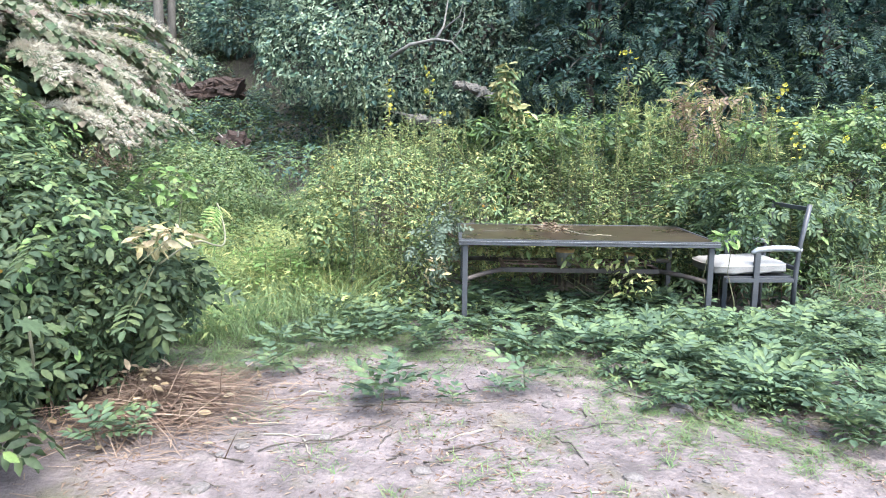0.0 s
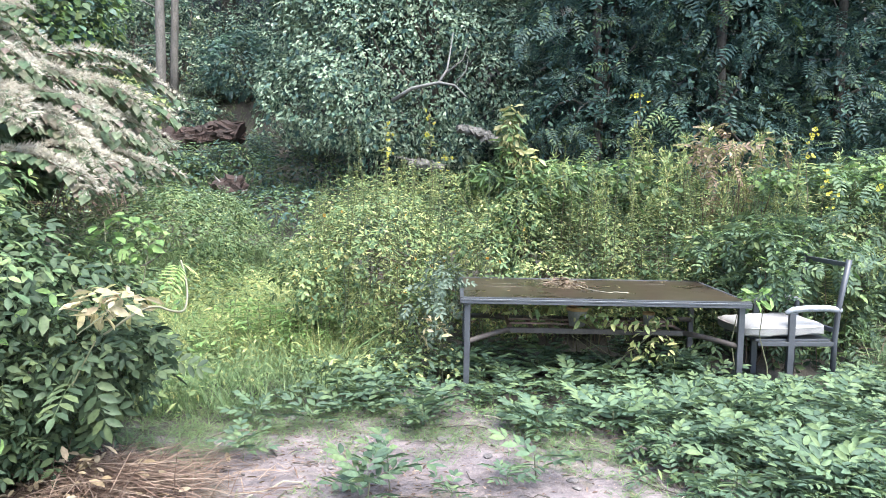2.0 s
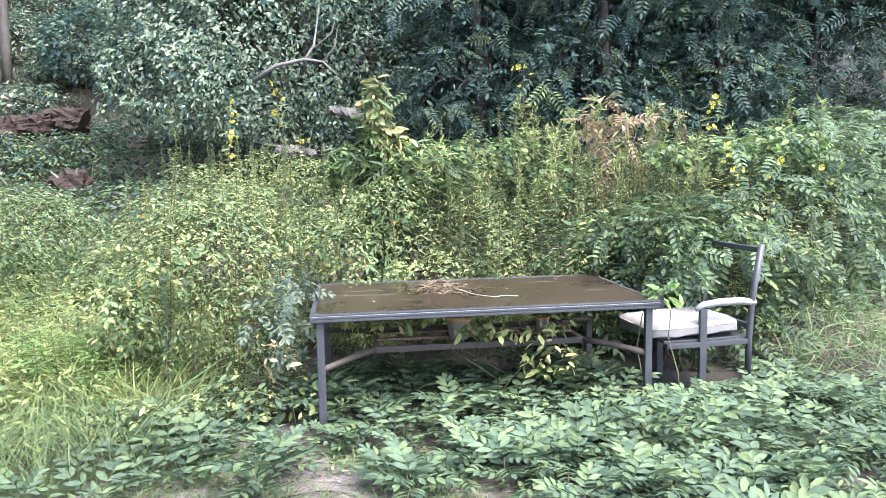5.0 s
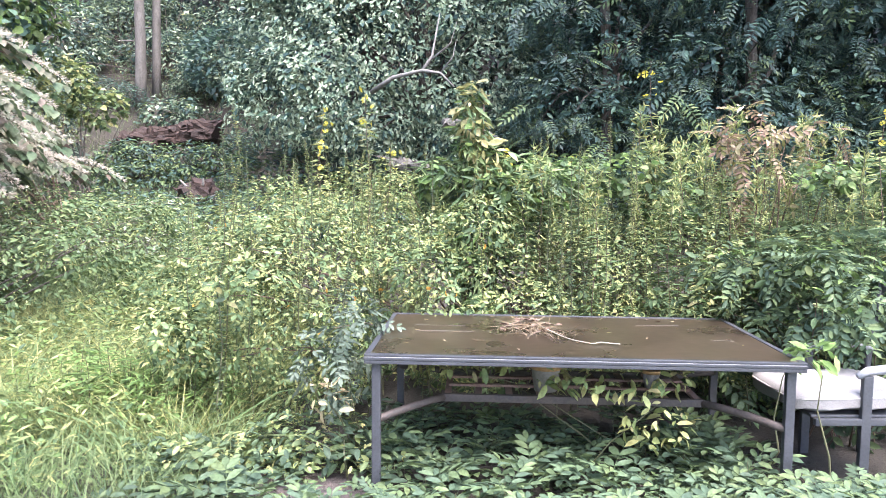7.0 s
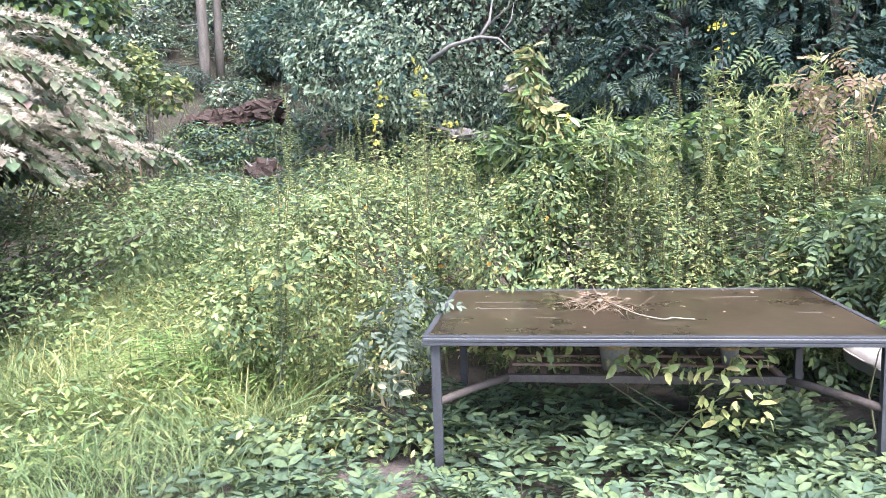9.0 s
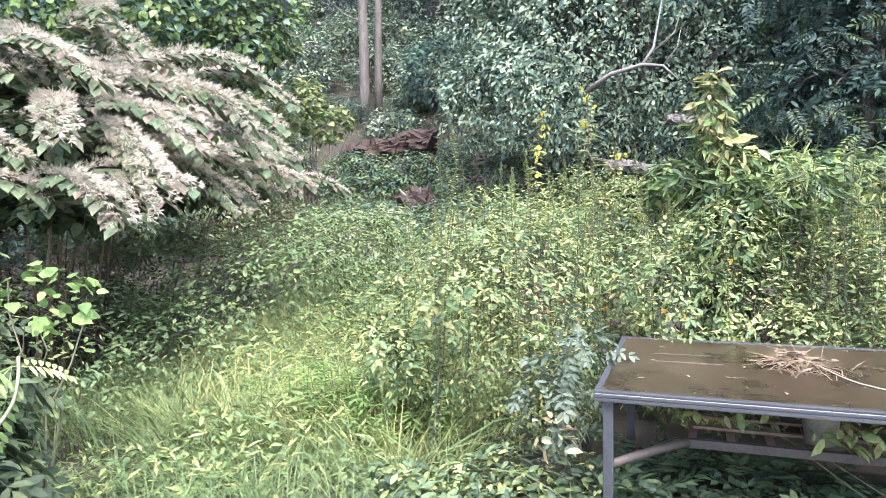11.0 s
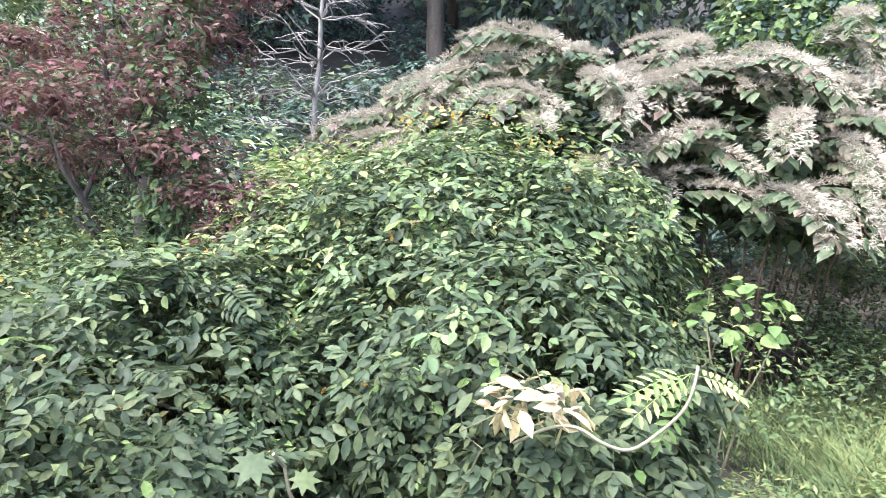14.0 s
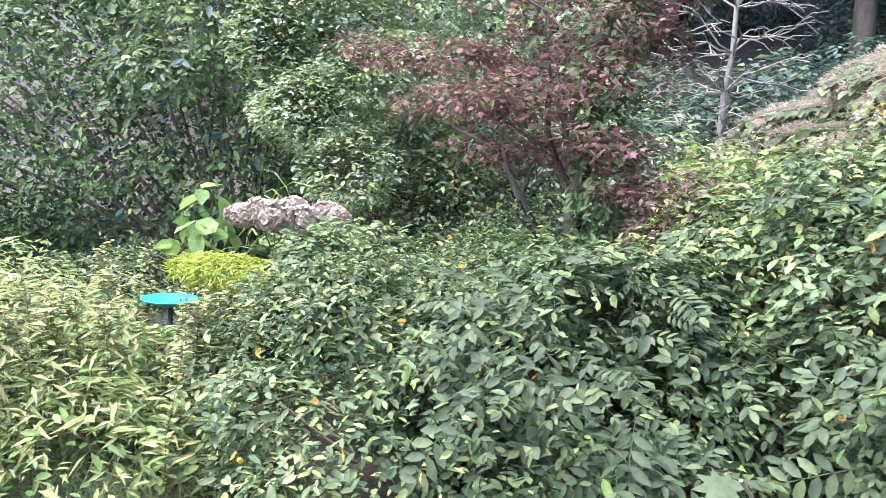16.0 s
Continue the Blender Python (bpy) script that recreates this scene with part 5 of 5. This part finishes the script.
def stump():
    x, y = -5.0, 10.3
    t = thing("uprooted_stump", pose(x, y, G(x, y)), "uprooted brown stump with torn root ball", "stump")
    bm = bmesh.new()
    bmesh.ops.create_icosphere(bm, subdivisions=3, radius=0.36)
    for v in bm.verts:
        v.co = Vector((v.co.x * 1.1, v.co.y * .8, v.co.z * .8)) * (1 + 0.5 * noise.noise(v.co * 5)) + Vector((0, 0, 0.28))
    me = bpy.data.meshes.new("root_ball")
    bm.to_mesh(me)
    part("root_ball", me, M_ROT, t)
    for i in range(12):
        a = i * 0.55
        e = Vector((0.45 * math.cos(a), -0.25, 0.3 + 0.35 * math.sin(a)))
        part("root", Shape().tube([(0, 0, 0.28), e * .7, e + Vector((0, -.05, -.03))], [.05, .035, .012], 6).mesh("root", True), M_ROT if i % 2 else M_PALEBARK, t)


stump()

tufts("bank_grass", "rough green grass on the bank", 10000, lambda x, y: True, (-12.5, -1.5, 6.0, 19.0), 0.6, M_GRASS)
bush("bank_ferns", "low dark ferns and brambles on the bank", [(-5.6, 9.2, 1.0, 1.6, 1.0, 0.5), (-3.4, 8.6, 0.9, 1.4, 1.2, 0.6), (-6.6, 11.4, 1.6, 1.6, 0.9, 0.55), (-3.6, 11.4, 1.7, 1.5, 1.0, 0.7), (-6.9, 12.2, 2.1, 1.5, 0.5, 0.5), (-5.5, 11.9, 2.0, 1.1, 0.5, 0.6), (-6.0, 14.6, 2.3, 1.4, 0.8, 0.7), (-7.2, 12.1, 2.1, 1.0, 0.5, 0.5), (-0.6, 7.5, 0.9, 1.5, 0.7, 0.55)], [("leaves", OVATE, M_GREEN, 7000, 0.09, 0.6, 0.3), ("dark_leaves", OVATE, M_DARK, 5000, 0.10, 0.6, 0.3)], (-5, 10, G(-5, 10)), 20, M_BARK, 0.012, "ferns")

hill = [(x, y, G(x, y) + dz, rx, ry, rz) for x, y, dz, rx, ry, rz in ((-7.6, 15.2, 0.2, 1.0, 0.7, 0.5), (-10.8, 14.6, 0.5, 1.2, 0.9, 1.1), (-7.4, 17.2, 0.4, 1.3, 0.9, 0.8), (-9.4, 18.2, 0.5, 1.6, 0.9, 0.9), (-12.2, 17.4, 0.8, 1.6, 1.0, 1.4), (-8.0, 19.6, 0.6, 1.6, 0.9, 1.1), (-11.0, 20.4, 0.7, 1.8, 1.0, 1.2), (-6.4, 18.8, 0.6, 1.4, 0.9, 1.0), (-9.4, 22.0, 0.8, 2.2, 1.0, 1.4), (-12.8, 22.0, 0.8, 2.0, 1.0, 1.5))]
bush("hillside_brush", "dull olive brush on the hillside under the trees", bulge(hill, 14, 0.4, 0.7), [("leaves", OVATE, M_ELM, 11000, 0.12, 0.6, 0.3), ("dark_leaves", OVATE, M_DARK, 12000, 0.13, 0.6, 0.3), ("dry_leaves", OVATE, M_GOLD, 1500, 0.09, 0.6, 0.2)], (-9.0, 18.0, G(-9.0, 18.0)), 30, M_BARK, 0.015, "brush", 0.4, 0.3)
# feathery dark trees on the bank: low hanging fronds under unseen, added shading crowns
for bx, by, tall in ((2.6, 8.4, 10.5), (4.6, 7.6, 10.0), (6.8, 7.9, 10.5), (9.2, 8.6, 11), (3.6, 10.8, 12), (7.2, 11.2, 12)):
    z = G(bx, by)
    t = tree("tree_of_heaven", "dark tree with long hanging feathery leaves", (bx, by, z), tall, 0.11, bulge([(bx, by, z + 3.6, 1.3, 1.0, 2.0), (bx + .5, by - .5, z + 1.5, 1.1, 0.8, 1.1), (bx - .7, by - .3, z + 2.4, 0.9, 0.7, 1.0)], 12, 0.4, 0.8),
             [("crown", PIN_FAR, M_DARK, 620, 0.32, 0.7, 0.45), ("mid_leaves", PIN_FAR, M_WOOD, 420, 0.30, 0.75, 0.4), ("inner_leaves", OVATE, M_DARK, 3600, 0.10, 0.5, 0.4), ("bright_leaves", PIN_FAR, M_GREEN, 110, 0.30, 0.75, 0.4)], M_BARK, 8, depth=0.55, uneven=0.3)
    # leaves above the view, put there to block sky light from the fronds
    p, nr = shell([(bx + .6, by - 0.4, z + tall * .8, 2.2, 2.2, 1.9), (bx + 1.2, by - 1.3, z + tall * .68, 1.5, 1.5, 0.9)], 2200, 0.6, 0.2)
    part("unseen_shade_crown", leafy("unseen_shade_crown", PIN_FAR, p - np.array((bx, by, z)), nr, 0.55, 0.7, 0.9, 0.3), M_DARK, t, kind="stuff")
# broad bright tree and yellowish saplings behind the knotweed
tree("bright_green_tree", "young tree with bright broad green leaves", (-9.0, 7.0, G(-9, 7)), 6, 0.09, [(-8.6, 6.6, 4.6, 1.7, 1.4, 1.0), (-7.4, 7.6, 4.6, 1.2, 1.2, 1.2), (-9.8, 5.6, 4.6, 1.3, 1.2, 1.0)],
     [("crown", BROAD, M_BRIGHT, 2600, 0.115, 0.5, 0.3), ("mid_leaves", BROAD, M_GREEN, 5200, 0.115, 0.6, 0.3), ("dark_leaves", BROAD, M_DARK, 3500, 0.12, 0.7, 0.3)], M_BARK, 8)
bush("yellowish_sapling", "thin sapling with yellow-olive lobed leaves", [(-6.9, 9.0, 3.4, 0.6, 0.5, 0.55), (-6.4, 9.2, 3.0, 0.5, 0.4, 0.4)], [("leaves", BROAD, M_GOLD, 500, 0.10, 0.7, 0.3), ("green_leaves", BROAD, M_GREEN, 400, 0.10, 0.7, 0.3)], (-6.7, 9.1, G(-6.7, 9.1)), 8, M_BARK, 0.015, "sapling")
bush("brushy_bank", "olive-brown brush on the bank below the trees", [(-8.0, 8.8, 2.6, 1.3, 1.2, 1.3), (-7.6, 6.8, 2.0, 1.4, 1.4, 1.2), (-4.9, 7.4, 0.8, 1.2, 1.4, 0.6), (-9.4, 10.5, 3.4, 1.4, 1.2, 1.6)], [("leaves", OVATE, M_GOLD, 9000, 0.065, 0.45, 0.2), ("dark_leaves", OVATE, M_ELM, 6000, 0.08, 0.7, 0.3)], (-6.4, 8, G(-6.4, 8)), 30, M_REDSTEM, 0.012, "brush")

# ---- the garden edge: maple, dead tree, hydrangea, vines ----
MAPLE = [(-4.2, -4.1, 2.0, 0.7, 0.7, 0.16), (-4.3, -3.4, 2.45, 0.75, 0.6, 0.16), (-3.85, -3.1, 1.52, 0.42, 0.42, 0.14), (-3.9, -3.45, 1.75, 0.4, 0.5, 0.14), (-4.5, -4.75, 2.35, 0.5, 0.6, 0.13), (-4.4, -3.9, 3.0, 1.0, 1.0, 0.25), (-3.8, -2.95, 1.32, 0.3, 0.32, 0.1), (-4.35, -4.3, 2.35, 0.6, 0.7, 0.13), (-4.0, -3.5, 2.12, 0.5, 0.5, 0.13), (-4.3, -3.9, 1.72, 0.45, 0.5, 0.12), (-4.4, -3.2, 2.8, 0.6, 0.6, 0.14), (-3.75, -3.1, 1.15, 0.3, 0.35, 0.16)]
tree("red_maple", "small maple with dull red lacy foliage", (-4.2, -3.55, 0), 4.2, 0.07, MAPLE,
     [("crown", lobed(5), M_RED, 7500, 0.04, 0.8, 0.35), ("lacy_leaves", LANCE, M_RED, 13000, 0.045, 0.75, 0.3), ("green_leaves", DIAMOND, M_GREEN, 900, 0.05, 0.7, 0.3)], M_BARK, 14, (0.1, 0.15), 0.8, 0.5)
bush("vine_on_maple", "green vine climbing the maple's trunk", [(-4.02, -3.35, 1.9, 0.2, 0.22, 0.9), (-3.7, -3.5, 0.85, 0.45, 0.65, 0.45)], [("leaves", OVATE, M_GREEN, 4200, 0.055, 0.6, 0.4)], (-4.1, -3.4, 0), 4, M_STEM, 0.008, "vine")


def dead_tree():
    x, y = -9.8, -2.2
    t = thing("dead_tree", pose(x, y, G(x, y)), "bare grey dead tree with many fine branches", "tree")
    line = way((0, 0, -.2), (0.05, 0.1, 4.2), 0, 8, 0.03)
    part("trunk", Shape().tube(line, [.065 * (1 - .09 * i) for i in range(9)], 8).mesh("trunk", True), M_PALEBARK, t)
    for i in range(48):
        k = 3 + i % 6
        a = i * 2.4
        l = 1.5 * (1.15 - k / 10)
        p = line[k]
        e = p + Vector((l * math.cos(a), l * math.sin(a), 0.25 * rng.normal() + 0.15))
        pts = way(p, e, 0.15, 5, 0.05)
        s = Shape().tube(pts, [.016, .013, .011, .009, .007, .004], 5)
        for j in (2, 3, 4):
            for sgn in (-1, 1):
                s.tube(way(pts[j], pts[j] + Vector((0.35 * math.cos(a + sgn * .7), 0.35 * math.sin(a + sgn * .7), 0.1 * rng.normal())), 0.03, 3, 0.02), [.009, .007, .005, .003], 4)
        part("branch", s.mesh("branch"), M_PALEBARK, t)


dead_tree()
bush("background_shrubs", "green mixed shrubs behind the maple", [(-7.0, -3.6, 1.4, 1.1, 1.3, 1.1), (-7.6, -5.2, 1.8, 1.2, 1.3, 1.5), (-7.4, -1.4, 1.2, 1.0, 1.2, 0.9), (-5.4, -1.6, 0.8, 0.8, 1.0, 0.8)], [("leaves", OVATE, M_GREEN, 9000, 0.085, 0.7, 0.3), ("pale_leaves", OVATE, M_ELM, 5000, 0.08, 0.7, 0.3)], (-7.0, -3.4, 0.3), 24, M_BARK, 0.015)
bush("yellow_green_shrub", "yellow-green shrub beside the maple", [(-5.6, -2.4, 1.2, 0.7, 0.7, 0.75)], [("leaves", OVATE, M_GOLD, 2600, 0.07, 0.7, 0.3), ("bright_leaves", OVATE, M_BRIGHT, 700, 0.08, 0.7, 0.3)], (-5.6, -2.4, 0.1), 10, M_STEM, 0.012)
bush("yellowing_shrub", "shrub with small pale yellow leaves", bulge([(-5.9, -4.9, 1.2, 0.6, 0.5, 0.6), (-5.7, -5.3, 0.9, 0.5, 0.4, 0.5), (-6.0, -4.6, 1.8, 0.35, 0.3, 0.35)], 9, 0.2, 0.35), [("leaves", OVATE, M_YELLOW, 1300, 0.06, 0.4, 0.3), ("green_leaves", OVATE, M_GREEN, 3600, 0.07, 0.7, 0.3)], (-5.8, -5.0, 0.1), 12, M_BARK, 0.012)
tree("pale_green_tree", "broad tree with pale bright foliage beyond the vines", (-10.0, -6.6, G(-10, -6.6)), 6, 0.12, bulge([(-9.2, -6.6, 3.4, 1.5, 2.2, 1.8), (-9.8, -7.0, 5.0, 1.6, 2.2, 1.5), (-9.2, -4.8, 3.0, 1.2, 1.2, 1.2)], 10, .5, .9), [("crown", OVATE, M_BRIGHT, 6000, 0.13, 0.4, 0.3), ("pale_leaves", OVATE, M_ELM, 9000, 0.12, 0.35, 0.3)], M_BARK, 8)
bush("bright_creeper", "bright yellow-green creeper at the edge of the vine wall", bulge([(-5.25, -5.5, 1.5, 0.4, 0.5, 0.35), (-5.4, -6.0, 2.0, 0.5, 0.55, 0.4), (-5.6, -5.4, 2.35, 0.5, 0.6, 0.4), (-5.8, -5.9, 2.85, 0.5, 0.7, 0.4), (-6.0, -6.6, 3.3, 0.6, 0.7, 0.5), (-6.0, -5.2, 3.1, 0.5, 0.6, 0.4), (-6.2, -5.6, 3.6, 0.7, 0.9, 0.5), (-6.2, -6.7, 3.9, 0.7, 0.8, 0.6), (-5.7, -6.5, 2.6, 0.4, 0.5, 0.5)], 16, 0.15, 0.3), [("leaves", OVATE, M_BRIGHT, 8000, 0.055, 0.85, 0.2), ("pale_leaves", OVATE, M_ELM, 14000, 0.055, 0.85, 0.2), ("yellow_leaves", OVATE, M_YELLOW, 4000, 0.055, 0.8, 0.2)], (-6.1, -5.9, 0.3), 12, M_STEM, 0.012, "vine")
bush("vine_wall", "tall wall of dark vines hung over trees", bulge([(-6.6, -8.4, 1.9, 1.3, 2.0, 2.2), (-6.6, -7.4, 2.5, 1.1, 1.1, 1.9), (-7.2, -8.7, 3.8, 1.6, 1.9, 1.4), (-6.0, -9.6, 1.4, 1.2, 1.2, 1.6), (-6.6, -10.6, 2.6, 1.3, 1.6, 2.4)], 26, 0.4, 0.8),
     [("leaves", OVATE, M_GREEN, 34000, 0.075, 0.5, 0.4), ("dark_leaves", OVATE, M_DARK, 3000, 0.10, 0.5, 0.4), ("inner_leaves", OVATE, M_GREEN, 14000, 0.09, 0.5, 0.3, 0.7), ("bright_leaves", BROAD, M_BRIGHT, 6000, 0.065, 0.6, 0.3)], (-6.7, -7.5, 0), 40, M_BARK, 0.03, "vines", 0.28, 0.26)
bush("hydrangea", "hydrangea with faded mauve-beige flower heads", [(-4.4, -5.4, 0.6, 0.55, 0.6, 0.5)], [("leaves", BROAD, M_GREEN, 420, 0.15, 0.7, 0.3)], (-4.4, -5.4, 0), 10, M_STEM, 0.012, "hydrangea")
for x, y, z, r in ((-4.08, -5.80, 1.14, 0.10), (-4.12, -5.66, 1.18, 0.115), (-4.02, -5.55, 1.13, 0.09), (-4.15, -5.46, 1.20, 0.12), (-4.08, -5.31, 1.16, 0.105), (-4.2, -5.2, 1.2, 0.10), (-4.12, -5.1, 1.17, 0.085)):
    d = unit(150)
    t = thing("flower_head", pose(x, y, z), "round faded mauve hydrangea flower head", "flower", "hydrangea heads")
    part("stalk", Shape().tube(way((-0.15, 0.05, -0.6), (0, 0, 0), 0.03, 4, 0.01), 0.006, 5).mesh("stalk"), M_STEM, t)
    part("petal_mass", scatter_mesh("petal_mass", flower(4), d * r * np.array((1, 1.15, .7)) * (0.8 + 0.2 * np.sin(d[:, :1] * 5 + 3 * x) + 0.15 * rng.random((150, 1))), d, unit(150), 0.06), M_MAUVE, t, kind="stuff")
bush("lime_plant", "low mound of lime-yellow foliage", [(-3.6, -5.62, 0.82, 0.22, 0.42, 0.12)], [("leaves", LANCE, M_LIME, 2400, 0.055, 0.6, -0.1)], (-3.65, -5.6, 0), 10, M_STEM, 0.008, "plant")
bush("broad_leaf_plant", "plant with large pale green leaves", [(-3.95, -6.05, 0.8, 0.2, 0.22, 0.3), (-4.25, -6.2, 1.1, 0.2, 0.2, 0.25)], [("leaves", BROAD, M_BRIGHT, 46, 0.15, 0.4, 0.4)], (-4.1, -6.0, 0), 7, M_STEM, 0.008, "plant")
corn = [stalk("reed_plant", "tall reed-like plant with broad arching blades", 1.75, M_BRIGHT, BLADE_WIDE, 13, 0.75, M_STEM, None, "plant", "reeds by the hydrangea", 0.3, 0.04) for i in range(2)]
place(corn, [(-4.4, -5.75), (-4.5, -5.95), (-4.6, -5.5)], 0.9, 1.05)
tray = thing("teal_dish", pose(-3.2, -5.72, 0), "shallow teal plastic dish on a dark post", "dish")
part("dish", Shape().lathe([(0, 0.665), (0.10, 0.665), (0.16, 0.695), (0.165, 0.70), (0.155, 0.70), (0.10, 0.675), (0, 0.673)]).mesh("dish", True), M_TEAL, tray)
part("post", Shape().tube([(0, 0, -0.02), (0, 0, 0.4), (0, 0, 0.665)], 0.018, 8).mesh("post", True), M_STEEL, tray)
bush("verge_weeds", "yellow-green leafy weeds along the verge", [(-2.5, -6.0, 0.3, 0.75, 0.7, 0.55), (-2.1, -5.3, 0.15, 0.5, 0.5, 0.4), (-2.9, -6.9, 0.3, 0.8, 0.7, 0.6), (-2.9, -5.6, 0.3, 0.32, 0.4, 0.36)], [("leaves", LANCE, M_GOLD, 5000, 0.09, 0.65, 0.3), ("bright_leaves", OVATE, M_BRIGHT, 2600, 0.06, 0.7, 0.3), ("pale_leaves", LANCE, M_YELLOW, 700, 0.08, 0.6, 0.3)], (-2.5, -6.0, 0), 16, M_STEM, 0.01, "weeds", 0.4, 0.25)
weedy = [stalk("yellow_weed", "yellowish-green weed stalk in a loose stand", 0.95, M_GOLD, OVATE, 90, 0.085, M_STEM, ("seeding_top", DIAMOND, M_STRAW, 26, 0.03, 0.2, 0.03), "weed", "weeds beside the thicket", 0.3, 0.1) for i in range(3)]
place(weedy, [(-2.35 + 0.45 * rng.normal(), -5.9 + 0.4 * rng.normal()) for i in range(60)], 0.75, 1.0)
tufts("tall_grass", "tall soft green grass before the brambles", 4200, lambda x, y: x < -1.6 - 0.25 * y or y > 1.2, (-4.2, -2.0, 0.1, 2.8), 0.55, M_GRASS)
tufts("verge_grass", "long yellowing grass at the thicket's foot", 2600, lambda x, y: True, (-3.0, -1.5, -6.6, -4.9), 0.4, M_GRASS)

# ---- woods on the slopes ----
woods = []
for i in range(3):
    base = (0.0, 0.0, 0.0)
    t = tree("forest_tree", "tall dark woodland tree on the slope", base, 11, 0.22, [(0, 0, 7, 2.7, 2.7, 3.2), (1.2, .6, 4.2, 2.0, 2.0, 2.0), (-1.3, -.5, 4.6, 1.9, 1.9, 2.0), (0, 0, 9.5, 2.3, 2.3, 2.0)],
             [("crown", DIAMOND, (M_WOOD, M_DARK, M_WOOD)[i], 5600, 0.30, 0.6, 0.35)], M_BARK, 8, depth=0.45, uneven=0.25)
    tagged(t, group="woods")
    woods.append(t)
ring = []
for k, (rad, a0, a1, n) in enumerate(((17.5, 38, 212, 13), (22, 34, 214, 14), (27, 36, 210, 8))):
    for i in range(n):
        a = radians(a0 + (a1 - a0) * (i + 0.5 * (k % 2)) / (n - 1)) + rng.normal() * 0.03
        ring.append((rad * math.cos(a) + rng.normal() * .6, -3 + rad * math.sin(a) + rng.normal() * .6))
ring += [(31 * math.cos(radians(a)), -3 + 31 * math.sin(radians(a))) for a in (103, 109, 114, 119, 125)]
place(woods, [q for q in ring if not (101 < math.degrees(math.atan2(q[1] + 3, q[0])) < 129 and math.hypot(q[0], q[1] + 3) < 26)], 0.8, 1.2)
brush = []
for i in range(2):
    t = bush("woodland_shrub", "shaded shrub of the forest's understorey", [(0, 0, .8, 1.2, 1.2, .9), (.8, .4, .6, .9, .8, .7), (-.6, -.5, 1.1, .8, .8, .8)], [("leaves", DIAMOND, (M_WOOD, M_DARK)[i], 2300, 0.13, 0.65, 0.3)], (0, 0, 0), 12, M_BARK, 0.02, depth=0.4, joined=True)
    tagged(t, group="understorey")
    brush.append(t)
low = []
for rad, a0, a1, n in ((11.5, 132, 200, 11), (13, 40, 62, 4), (15.5, 40, 205, 20), (19, 40, 210, 13)):
    for i in range(n):
        a = radians(a0 + (a1 - a0) * i / (n - 1)) + rng.normal() * 0.02
        low.append((rad * math.cos(a) + rng.normal() * .4, -3 + rad * math.sin(a) + rng.normal() * .4))
for i in range(16):
    a = radians(92 + 122 * i / 15)
    low.append(((21 + 4 * (i % 2)) * math.cos(a), -3 + (21 + 4 * (i % 2)) * math.sin(a)))
for i in range(12):
    a = radians(103 + 22 * i / 11)
    k = 17.5 + 3.5 * (i % 3)
    copy_thing(brush[i % 2], on_ground(k * math.cos(a), -3 + k * math.sin(a), i * 47)).scale = (0.55, 0.55, 0.45)
place(brush, [q for q in low if not (100 < math.degrees(math.atan2(q[1] + 3, q[0])) < 124 and math.hypot(q[0], q[1] + 3) < 20)], 0.8, 1.35)
